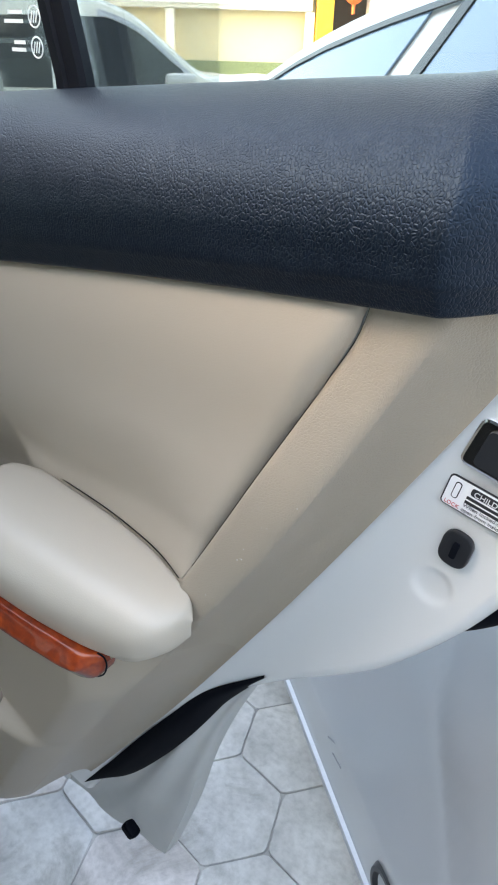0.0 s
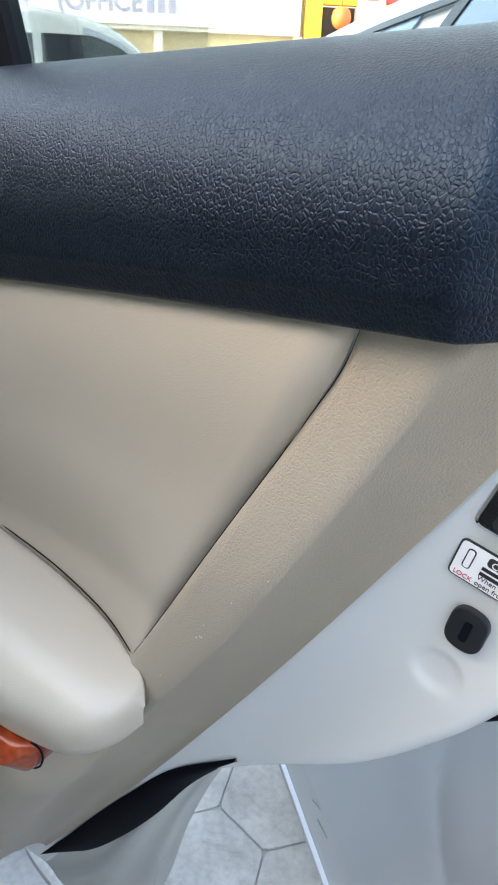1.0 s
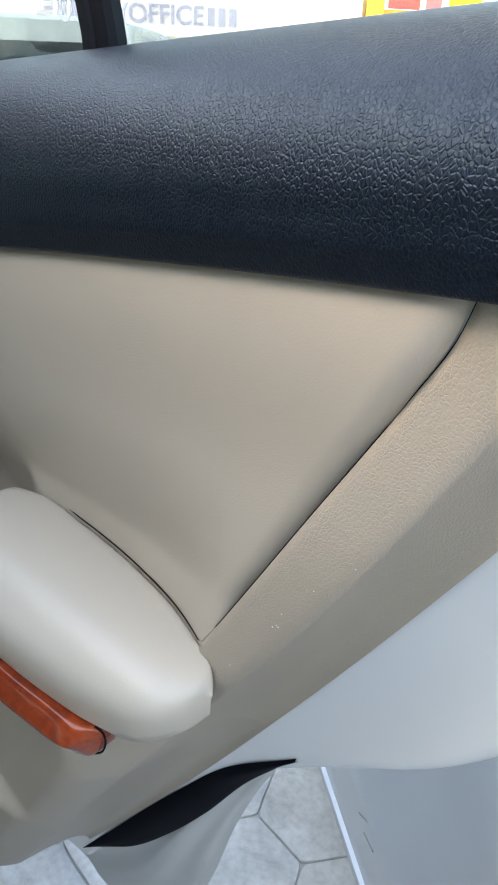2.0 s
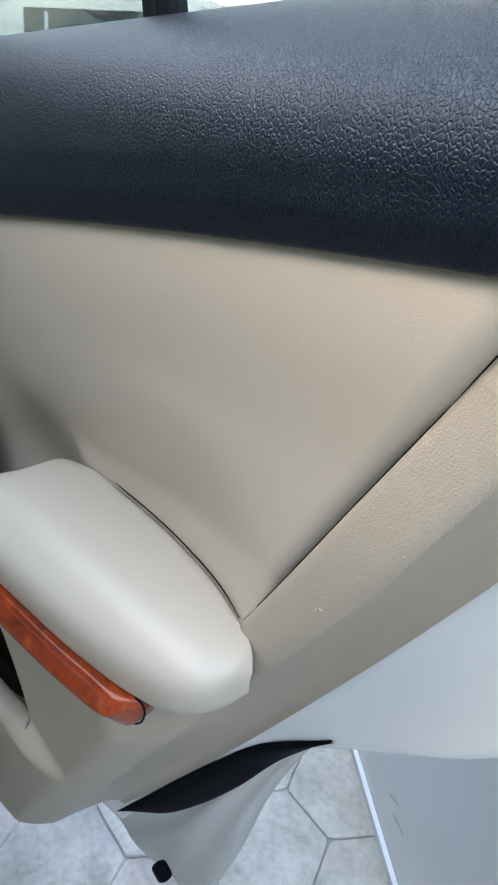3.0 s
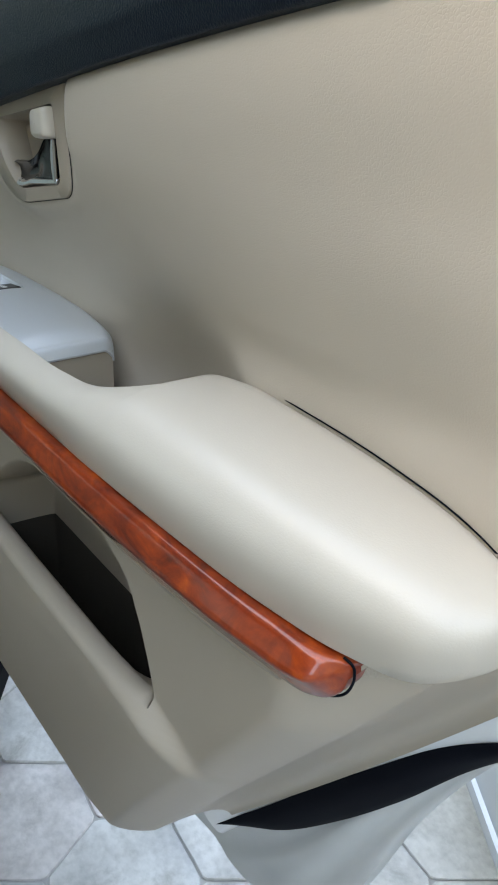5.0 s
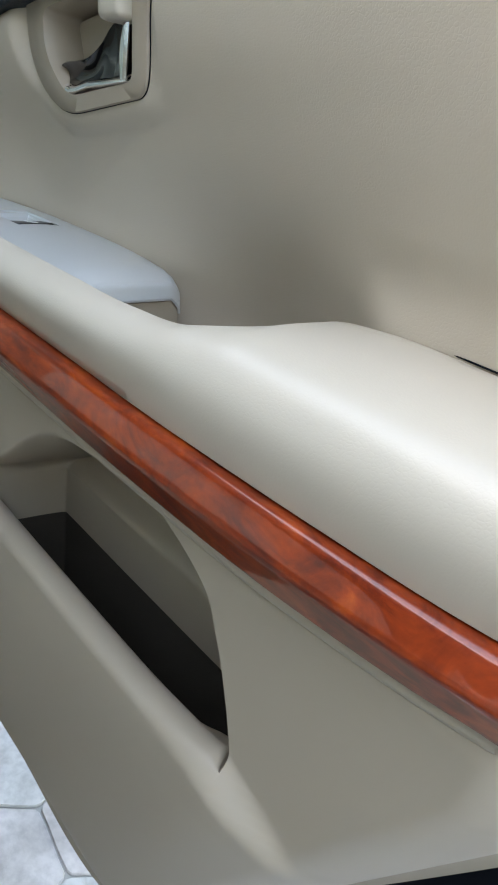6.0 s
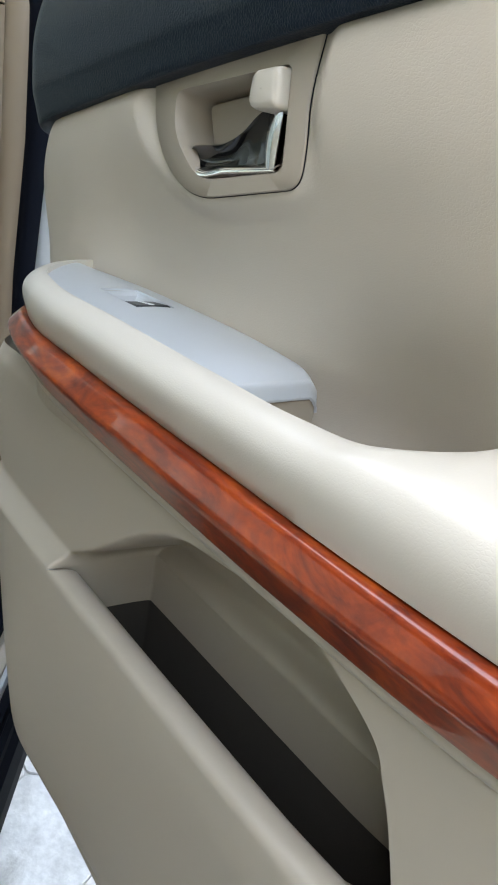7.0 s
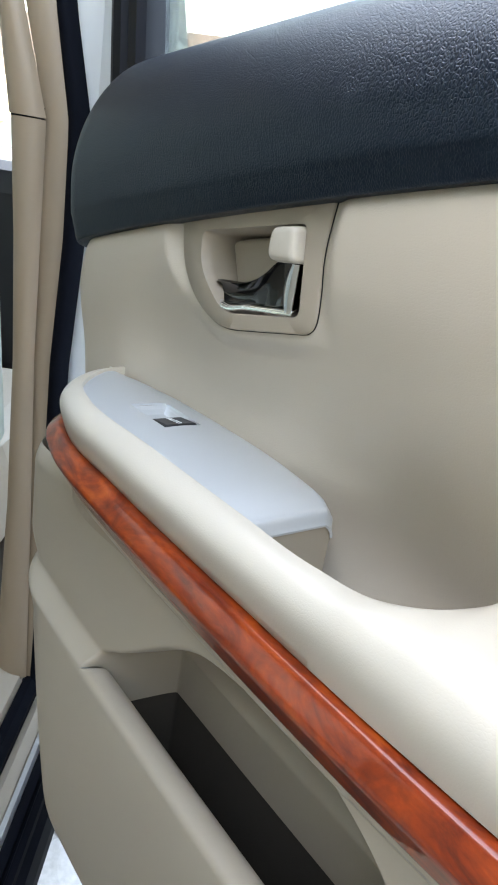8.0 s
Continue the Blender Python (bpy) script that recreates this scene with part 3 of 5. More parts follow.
# ---- switch panel: satin silver top, beige box under it ----
sback = hermite([-0.79, -0.775, -0.72, -0.635, -0.534, -0.505, -0.489], [-0.004, 0.005, 0.021, 0.027, 0.022, 0.016, 0.009])
sfront = hermite([-0.79, -0.770, -0.745, -0.70, -0.60, -0.50, -0.489], [0.004, -0.030, -0.050, -0.064, -0.064, -0.063, -0.060])
xs = np.unique(np.r_[np.linspace(-0.788, -0.684, 26), np.linspace(-0.684, -0.632, 12), np.linspace(-0.632, -0.500, 26), np.linspace(-0.500, -0.489, 18)].round(5))
fr = np.unique(np.r_[np.linspace(0, 0.36, 8), np.linspace(0.36, 0.70, 8), np.linspace(0.70, 1, 8)].round(5))
plate = np.empty((len(fr) + 1, len(xs), 3))
for i, f in enumerate(np.r_[fr, 1.0]):
    y = sfront(xs) + (sback(xs) - sfront(xs)) * f
    z = 0.8660 + 0.0048 * np.sin(np.clip(f, 0, 1) * math.pi) * (1 - smooth((xs + 0.515) / 0.022)) - 0.0020 * smooth((xs + 0.504) / 0.009) - 0.0085 * smooth((xs + 0.4945) / 0.0050) - 0.006 * smooth((f - 0.9) / 0.1) ** 2
    if i == len(fr):
        z, y = z - 0.003, y + 0.0005
    plate[i] = np.stack([xs, y, z], -1)
hx0, hx1 = np.searchsorted(xs, -0.684), np.searchsorted(xs, -0.632)
hf0, hf1 = np.searchsorted(fr, 0.36), np.searchsorted(fr, 0.70)
switch_panel = part("switch_panel", sheet(plate, skip=lambda i, j: hf0 <= i < hf1 and hx0 <= j < hx1, thick=0.0015), SILVER, door, "satin silver window switch panel")
y0, y1 = float(plate[hf0, hx0, 1]), float(plate[hf1, hx1, 1])
well = []
for g, zt in ((0, 0.8705), (0.002, 0.8675), (0.006, 0.8645)):
    well.append([(-0.684 + g, y0 + g, zt), (-0.632 - g, y0 + g, zt), (-0.632 - g, y1 - g, zt), (-0.684 + g, y1 - g, zt)])
wb_ = sheet(np.array(well), closed=True, smooth_shade=False)
wb_.verts.ensure_lookup_table()
wb_.faces.new(wb_.verts[-4:])
part("switch_well", wb_, SILVER, switch_panel)
button = block((0.024, y1 - y0 - 0.004, 0.010), pose(-0.6450, (y0 + y1) / 2, 0.8662, 0, -7, 0), 0.0022)
button = part("switch_button", button, BLACK, switch_panel, "black rocker button")
txt = bpy.data.curves.new("lettering", "FONT")
txt.body, txt.size, txt.align_x, txt.align_y, txt.extrude = "AUTO", 0.0062, "CENTER", "CENTER", 0.00015
tob = bpy.data.objects.new("lettering", txt)
scene.collection.objects.link(tob)
bpy.context.view_layer.update()
tme = bpy.data.meshes.new_from_object(tob.evaluated_get(bpy.context.evaluated_depsgraph_get()))
bpy.data.objects.remove(tob)
tme.transform(pose(-0.6450, (y0 + y1) / 2, 0.8714, 0, -7, 0))
part("lettering", tme, ETCH, switch_panel, "white printed letters")

bx = np.linspace(-0.775, -0.4905, 30)
box = []
for x in bx:
    yb0, yb1 = float(sfront(x)) - 0.002, float(sback(x)) + 0.001
    box.append([(x, yb1, 0.8545), (x, yb1, 0.782), (x, yb0, 0.782), (x, yb0, 0.8545)])
bb = sheet(np.array(box), closed=True, smooth_shade=False)
bb.verts.ensure_lookup_table()
bb.faces.new(bb.verts[-4:])
bmesh.ops.recalc_face_normals(bb, faces=bb.faces)
part("switch_box", bb, BEZEL_PLASTIC, door, "beige plastic box below the switch panel")
part("grab_floor", sheet(np.array([[(x, y, 0.787) for x in np.linspace(-0.50, -0.34, 8)] for y in (-0.062, -0.02, 0.046)]), thick=0.003), TRIM_SMOOTH, door)

# ---- inner handle ----
def ring_of(poly, n, centre):
    """The outline sampled at even angles about a centre."""
    out = []
    p = np.array([(q[0], q[1]) for q in poly]) - centre
    q = np.roll(p, -1, axis=0)
    for a in np.linspace(0, 2 * math.pi, n, endpoint=False):
        d = np.array([math.cos(a), math.sin(a)])
        best = 0
        for (ax, az), (bx_, bz_) in zip(p, q):
            ex, ez = bx_ - ax, bz_ - az
            det = d[0] * -ez + d[1] * ex
            if abs(det) < 1e-12:
                continue
            s = (ax * -ez + az * ex) / det
            t = (d[0] * az - d[1] * ax) / det
            if s > 0 and -1e-6 <= t <= 1 + 1e-6:
                best = max(best, s)
        out.append(centre + d * best)
    return np.array(out)


centre = np.array([-0.605, 0.994])
outer, cup = ring_of(BEZEL, 240, centre), ring_of(CUP, 240, centre)
layers = []
for k, (src, shrink, y) in enumerate(((outer, 1.0, 0.012), (outer, 1.0, -0.0015), (outer, 0.993, -0.0042), (outer, 0.980, -0.005), (cup, 1.035, -0.005),
                                      (cup, 1.0, -0.0005), (cup, 0.975, 0.008), (cup, 0.94, 0.022), (cup, 0.88, 0.030), (cup, 0.5, 0.033), (cup, 0.02, 0.034))):
    p = centre + (src - centre) * shrink
    layers.append(np.stack([p[:, 0], np.full(len(p), y + (0.0048 if k < 6 else 0.0)), p[:, 1]], -1))
handle = part("handle_bezel", sheet(np.array(layers), closed=True), BEZEL_PLASTIC, door, "beige plastic bezel round the inner handle")
# thin black ring that paints the shadow line round the bezel
gap = ring_of(BEZEL, 240, centre)
ga = np.linspace(0, 2 * math.pi, 8, endpoint=False)
gp = np.array([[(p[0] + 0.0004 * math.cos(t) * d[0], 0.0018 + 0.0004 * math.sin(t), p[1] + 0.0004 * math.cos(t) * d[1]) for t in ga]
               for p, d in zip(gap, (gap - centre) / np.linalg.norm(gap - centre, axis=1)[:, None])])
part("bezel_gasket", sheet(np.concatenate([gp, gp[:1]]), closed=True), RUBBER, handle, "thin black ring standing for shade round the bezel")
# backing tongue seen in the hollow
part("handle_tongue", slab(rounded([(-0.656, 1.006), (-0.641, 0.972), (-0.575, 0.978), (-0.575, 1.023)], 0.006), 0.008, 0.002, pose(0, 0.021, 0)), BEZEL_PLASTIC, handle)
# chrome lever, the dark it mirrors put into its colour: a low finger plate that sweeps up into a post under the knob,
# on a bright foot
ltop = hermite([-0.651, -0.640, -0.625, -0.611, -0.598, -0.589, -0.583, -0.578, -0.5600], [0.9765, 0.9790, 0.9805, 0.9830, 0.9885, 0.9945, 1.0000, 1.0035, 1.0050])
lbot = hermite([-0.651, -0.646, -0.636, -0.600, -0.560], [0.9740, 0.9690, 0.9655, 0.9695, 0.9750])
lx = np.unique(np.r_[np.linspace(-0.651, -0.636, 14), np.linspace(-0.636, -0.560, 50)].round(5))
lev = []
for k in np.linspace(0, 1, 26):
    z = lbot(lx) + (ltop(lx) - lbot(lx)) * k
    post = smooth((lx + 0.606) / 0.022)
    y = 0.004 + 0.0050 * math.sin(k * math.pi) ** 0.8 * (1 - 0.6 * post) + 0.004 * smooth((-0.642 - lx) / 0.012) + 0.0030 * smooth((lx + 0.574) / 0.010)
    lev.append(np.stack([lx, y, z], -1))
lev.append(lev[-1] + np.array([0, 0.0012, 0.0010]))
lev.append(lev[-2] + np.array([0, 0.0055, 0.0012]))
lever = part("handle_lever", sheet(np.array(lev), thick=0.002), LEVER, handle, "chrome pull lever with its dark reflection painted in")
foot_x = np.linspace(-0.642, -0.553, 40)
foot_b = hermite([-0.642, -0.636, -0.600, -0.553], [0.9680, 0.9645, 0.9678, 0.9740])
grow = smooth((foot_x + 0.642) / 0.012)
rows = [np.stack([foot_x, 0.004 - dy * grow, foot_b(foot_x) + dz * grow], -1) for dy, dz in ((-0.001, 0.0042), (0.0010, 0.0036), (0.0028, 0.0024), (0.0040, 0.0008), (0.0042, -0.0006), (0.0030, -0.0016))]
part("lever_foot", sheet(np.array(rows), thick=0.001), CHROME, lever, "bright chrome lower edge")
cheek = []
for k in np.linspace(0, 1, 16):
    z = 0.973 + (1.004 - 0.973) * k
    x0 = -0.5715 + 0.005 * (2 * k - 1) ** 2
    cheek.append([(x0 + (-0.5535 - x0) * t, 0.0055 - 0.0050 * math.sin(t * math.pi * 0.5) - 0.0015 * math.sin(t * math.pi), z + 0.001 * t) for t in np.linspace(0, 1, 8)])
part("lever_post", sheet(np.array(cheek), thick=0.001), CHROME, lever, "bright chrome side of the post")
KNOB = rounded([(-0.5765, 1.0245), (-0.5775, 1.0070), (-0.572, 1.0035), (-0.5500, 1.0060), (-0.5525, 1.0285)], [0.005, 0.006, 0.006, 0.003, 0.004])
kc = np.array([-0.5645, 1.0150])
ko = ring_of(KNOB, 60, kc)
kl = []
for shrink, y in ((1.0, 0.014), (1.0, -0.001), (0.985, -0.0045), (0.93, -0.0072), (0.84, -0.0086), (0.6, -0.0092), (0.3, -0.0094), (0.02, -0.0095)):
    p = kc + (ko - kc) * shrink
    kl.append(np.stack([p[:, 0], np.full(len(p), y), p[:, 1]], -1))
part("lock_knob", sheet(np.array(kl), closed=True), ARM, handle, "pale beige lock knob")

# ---- white metal shell behind the trim ----
E_z = np.array([1.15, 1.08, 1.02, 0.96, 0.91, 0.86, 0.80, 0.72, 0.62, 0.53, 0.45, 0.40])
inn = rail(*[(float(edge_x(z)) - 0.02 if z < 1.13 else 0.07, 0.033, z) for z in E_z])
out = rail((0.150, 0.052, 1.15), (0.135, 0.054, 1.07), (0.115, 0.054, 1.01), (0.083, 0.054, 0.962), (0.050, 0.053, 0.905), (0.004, 0.052, 0.845), (-0.074, 0.051, 0.777),
           (-0.130, 0.051, 0.722), (-0.200, 0.051, 0.628), (-0.285, 0.051, 0.498), (-0.345, 0.051, 0.402), (-0.375, 0.051, 0.352))
u = np.linspace(0, 1, 520)
I, O = inn(u), out(u)
shell = []
for k in np.linspace(0, 1, 70):
    p = I + (O - I) * k
    p[:, 1] += 0.010 * math.sin(k * math.pi) * smooth((0.55 - u) / 0.2) - 0.004 * k * (1 - k)
    r = np.hypot(p[:, 0] - 0.037, p[:, 2] - 0.932)
    p[:, 1] += 0.0022 * np.exp(-(r / 0.0125) ** 6)
    shell.append(p)
nrm = np.cross(np.gradient(O, axis=0), (0, 1, 0))
nrm /= np.linalg.norm(nrm, axis=1)[:, None]
for a in np.linspace(0, math.pi / 2, 7)[1:]:
    shell.append(O + nrm * 0.010 * math.sin(a) + np.array([0, 0.012 * (1 - math.cos(a)), 0]))
shell.append(O + nrm * 0.010 + np.array([0, 0.045, 0]))
part("inner_shell", sheet(np.array(shell)), WHITE, door, "white painted metal door edge")
# rubber seal along the lower metal edge
us = np.linspace(0, 1, 90)
s1 = rail((-0.372, 0.050, 0.368), (-0.318, 0.049, 0.448), (-0.250, 0.048, 0.556), (-0.200, 0.048, 0.632), (-0.150, 0.048, 0.704), (-0.085, 0.050, 0.770))(us)
s2 = rail((-0.366, 0.060, 0.366), (-0.296, 0.060, 0.436), (-0.228, 0.060, 0.530), (-0.180, 0.060, 0.608), (-0.135, 0.060, 0.690), (-0.083, 0.060, 0.766))(us)
seal = [s1 + (s2 - s1) * k + np.array([0, -0.006 * math.sin(k * math.pi), 0]) for k in np.linspace(0, 1, 8)] + [s2 + np.array([0, 0.02, 0])]
part("door_seal", sheet(np.array(seal)), RUBBER, door, "black rubber weatherstrip")
# seal on the upper latch edge, beyond the metal
s3 = rail((0.150, 0.085, 1.05), (0.118, 0.085, 0.985), (0.085, 0.083, 0.935), (0.050, 0.080, 0.895), (0.030, 0.078, 0.878))
part("latch_seal", tube(s3, lambda t: 0.016 * (1 - 0.7 * t ** 3)), RUBBER, door, "black rubber weatherstrip")

# outer skin with the wheel-arch cut at its rear
rear = rail((0.175, 0.100, 1.16), (0.160, 0.102, 1.05), (0.110, 0.104, 0.93), (0.045, 0.104, 0.855), (-0.050, 0.098, 0.800), (-0.105, 0.090, 0.730), (-0.150, 0.084, 0.640), (-0.185, 0.080, 0.540), (-0.212, 0.078, 0.430), (-0.252, 0.076, 0.297))
front_e = rail((-0.93, 0.105, 1.16), (-0.93, 0.105, 0.90), (-0.93, 0.10, 0.60), (-0.92, 0.09, 0.306))
u = np.linspace(0, 1, 120)
R_, F_ = rear(u), front_e(u)
skin = [F_ + (R_ - F_) * k for k in np.linspace(0, 0.96, 30)]
skin = [p + np.array([0, 0.030 * math.sin(i / 29 * math.pi) ** 0.5 + 0.01, 0]) for i, p in enumerate(skin)]
part("outer_skin", sheet(np.array(skin), thick=0.002), WHITE, door, "white painted outer door skin")
# hemmed flange that shows below the seal
R2 = R_[u > 0.56]
n2 = len(R2)
t2 = np.linspace(0, 1, n2)
In = rail((-0.150, 0.066, 0.70), (-0.215, 0.064, 0.58), (-0.275, 0.064, 0.48), (-0.340, 0.066, 0.39), (-0.450, 0.066, 0.292))(t2)
fl = []
for k, y in zip(np.linspace(0, 1, 16), (0.0, 0.001, 0.0015, 0.002, 0.002, 0.0, -0.003, -0.004, -0.004, -0.003, 0.0, 0.002, 0.002, 0.001, 0.0, 0.002)):
    p = In + (R2 - In) * k
    p[:, 1] += y
    fl.append(p)
fl.append(R2 + np.array([0.001, 0.012, 0]))
fl.append(R2 + np.array([0.000, 0.030, 0]))
part("door_flange", sheet(np.array(fl)), GREYWHITE, door, "grey-white door flange")
part("bump_stop", block((0.022, 0.016, 0.020), pose(-0.290, 0.056, 0.338, 0, 35, 0), 0.005), RUBBER, door, "black rubber stop")
# bottom face of the door
part("door_bottom", block((0.50, 0.075, 0.012), pose(-0.68, 0.098, 0.306), 0.003), WHITE, door)

# latch, sticker and lock on the metal edge
latch_face = pose(0.068, 0.0465, 1.040, 0, 14, 4)
latch = part("latch_plate", slab(rounded([(-0.024, -0.015), (0.05, -0.015), (0.05, 0.017), (-0.022, 0.017)], 0.006), 0.006, 0.002, latch_face @ pose(0, -0.003, 0)), CHROME, door, "steel door latch")
part("latch_mouth", slab(rounded([(-0.016, -0.011), (0.05, -0.011), (0.05, 0.012), (-0.015, 0.012)], 0.004), 0.003, 0.0, latch_face @ pose(0, -0.0045, 0)), BLACK, latch)
tag = pose(0.070, 0.0475, 1.0035, 0, 12, 3)
sticker = part("sticker_border", slab(rounded([(-0.034, -0.0105), (0.034, -0.0105), (0.034, 0.0105), (-0.034, 0.0105)], 0.003), 0.0008, 0.0, tag), INK, door, "black-framed child lock sticker")
part("sticker", slab(rounded([(-0.0331, -0.0096), (0.0331, -0.0096), (0.0331, 0.0096), (-0.0331, 0.0096)], 0.0024), 0.0006, 0.0, tag @ pose(0, -0.0005, 0)), PAPER, sticker, "white printed sticker")


def print_on(words, size, x, z, mat, m):
    c = bpy.data.curves.new("print", "FONT")
    c.body, c.size, c.extrude = words, size, 0.0001
    o = bpy.data.objects.new("print", c)
    scene.collection.objects.link(o)
    bpy.context.view_layer.update()
    me = bpy.data.meshes.new_from_object(o.evaluated_get(bpy.context.evaluated_depsgraph_get()))
    bpy.data.objects.remove(o)
    me.transform(m @ pose(x, -0.0009, z, 90, 0, 0))
    part("print", me, mat, sticker)


part("print_band", slab(rounded([(-0.020, 0.0035), (0.031, 0.0035), (0.031, 0.0085), (-0.020, 0.0085)], 0.002), 0.0003, 0.0, tag @ pose(0, -0.0008, 0)), INK, sticker)
print_on("CHILD PROOF", 0.0048, -0.018, 0.0042, PAPER, tag @ pose(0, -0.0003, 0))
print_on("When locked:does not", 0.0036, -0.021, -0.0052, INK, tag)
print_on("open from inside", 0.0036, -0.021, -0.0085, INK, tag)
print_on("LOCK", 0.0034, -0.0315, -0.0085, RED, tag)
for z, w_ in ((0.0012, 0.044), (-0.0018, 0.036)):
    part("print_line", slab([(-0.021, z - 0.0009), (-0.021 + w_, z - 0.0009), (-0.021 + w_, z + 0.0009), (-0.021, z + 0.0009)], 0.0003, 0.0, tag @ pose(0, -0.0008, 0)), INK, sticker)
part("print_symbol", slab(rounded([(-0.0295, -0.0035), (-0.0255, -0.0035), (-0.0255, 0.0075), (-0.0295, 0.0075)], 0.002), 0.0003, 0.0, tag @ pose(0, -0.0008, 0)), INK, sticker)
part("print_symbol", slab(rounded([(-0.0289, -0.0029), (-0.0261, -0.0029), (-0.0261, 0.0069), (-0.0289, 0.0069)], 0.0014), 0.0003, 0.0, tag @ pose(0, -0.0010, 0)), PAPER, sticker)
lock = part("child_lock", slab(rounded([(-0.0095, -0.0125), (0.0095, -0.0125), (0.0095, 0.0125), (-0.0095, 0.0125)], 0.009, 8), 0.004, 0.001, pose(0.0485, 0.048, 0.9700, 0, 10, 0)), BLACK, door, "black child lock plug")
part("lock_slot", slab(rounded([(-0.002, -0.006), (0.002, -0.006), (0.002, 0.006), (-0.002, 0.006)], 0.0018), 0.002, 0.0, pose(0.0485, 0.0472, 0.9700, 0, 10, 0)), RUBBER, lock)

# ---- window: divider bar, front frame, two panes ----
db = []
for z, dx in ((1.150, 0.006), (1.20, 0.0), (1.30, -0.026), (1.42, -0.062), (1.52, -0.096)):
    prof = [(-0.309, 0.068), (-0.306, 0.063), (-0.296, 0.062), (-0.294, 0.064), (-0.291, 0.064), (-0.289, 0.062), (-0.280, 0.063), (-0.277, 0.067), (-0.278, 0.075), (-0.309, 0.075)]
    db.append([(x + dx, y, z) for x, y in prof])
part("window_divider", shaded(part("bar", sheet(np.array(db), closed=True), GLOSSBLACK, door)).data.copy(), GLOSSBLACK, door, "gloss black window divider bar")
bpy.data.objects.remove(bpy.data.objects["bar"])
fb = []
for z, dx in ((1.09, 0.0), (1.20, -0.018), (1.40, -0.06), (1.56, -0.10)):
    prof = [(-0.985, 0.070), (-0.972, 0.066), (-0.955, 0.066), (-0.950, 0.074), (-0.944, 0.074), (-0.938, 0.066), (-0.921, 0.066), (-0.915, 0.074), (-0.915, 0.10), (-0.985, 0.10)]
    fb.append([(x + dx, y, z) for x, y in prof])
part("window_frame", sheet(np.array(fb), closed=True, smooth_shade=False), GLOSSBLACK, door, "black front window frame")
wf = []
for z, dx in ((1.02, 0.0), (1.20, -0.018), (1.40, -0.06), (1.56, -0.10)):
    wf.append([(x + dx, y, z) for x, y in [(-1.065, 0.088), (-0.985, 0.080), (-0.985, 0.12), (-1.065, 0.12)]])
part("frame_skin", sheet(np.array(wf), closed=True, smooth_shade=False), WHITE, door, "white painted window frame")
pane = np.array([[(-0.90, 0.0855, 1.12), (-0.32, 0.0855, 1.15)], [(-0.985, 0.088, 1.52), (-0.41, 0.088, 1.52)]])
g1 = part("window_pane", sheet(pane, thick=0.004, smooth_shade=False), GLASS, door, "clear side glass with etched marks")
pane = np.array([[(-0.29, 0.0855, 1.15), (0.14, 0.0855, 1.15)], [(-0.385, 0.088, 1.52), (0.02, 0.088, 1.50)]])
g2 = part("window_pane", sheet(pane, thick=0.004, smooth_shade=False), GLASS, door, "clear fixed quarter glass")
for g in (g1, g2):
    g.visible_shadow = False
# etched marks: two small rings and rows of illegible print beside the divider
def ring_mark(cx, cz, r):
    a = np.linspace(0, 2 * math.pi, 28, endpoint=False)
    return sheet(np.array([[(cx + q * math.cos(t), 0.0838, cz + q * math.sin(t)) for t in a] for q in (r, r * 0.84)]), closed=True, thick=0.0003)


for cz in (1.216, 1.236):
    part("etched_ring", ring_mark(-0.352, cz, 0.0075), ETCH, g1)
    for k in (-1, 0, 1):
        part("etched_bar", block((0.0010, 0.0003, 0.008), pose(-0.352 + k * 0.003, 0.0837, cz, 0, 20, 0)), ETCH, g1)
for k, (cz, w_) in enumerate(((1.214, 0.018), (1.219, 0.014), (1.233, 0.024), (1.239, 0.018), (1.252, 0.030), (1.258, 0.026), (1.270, 0.034))):
    part("etched_bar", block((w_, 0.0003, 0.0026), pose(-0.366 - w_ / 2, 0.0837, cz)), ETCH, g1)

# ==== the rest of the white car that the door hangs on: B-pillar, sill, front door ====
FWD, OUT = Vector((-0.8, 0.6, 0)), Vector((0.6, 0.8, 0))
body = door
JAMB = Matrix(((OUT.x, FWD.x, 0, -1.06), (OUT.y, FWD.y, 0, 0.03), (0, 0, 1, 0), (0, 0, 0, 1)))   # x out of the car, y ahead, z up


def ribbon(edges, depth, mat, name, label=""):
    """An upright band on the pillar: rows of (height, inner offset, outer offset, ahead)."""
    k = np.array(edges, float)
    zs = np.linspace(k[0, 0], k[-1, 0], 50)
    a, b, c = (np.interp(zs, k[:, 0], k[:, i]) for i in (1, 2, 3))
    rows = []
    for t in np.linspace(0, 1, 9):
        rows.append(np.stack([a + (b - a) * t, c - depth * math.sin(t * math.pi) ** 0.6, zs], -1))
    bm = sheet(np.array(rows), thick=0.004)
    bmesh.ops.transform(bm, matrix=JAMB, verts=bm.verts)
    return part(name, bm, mat, body, label)


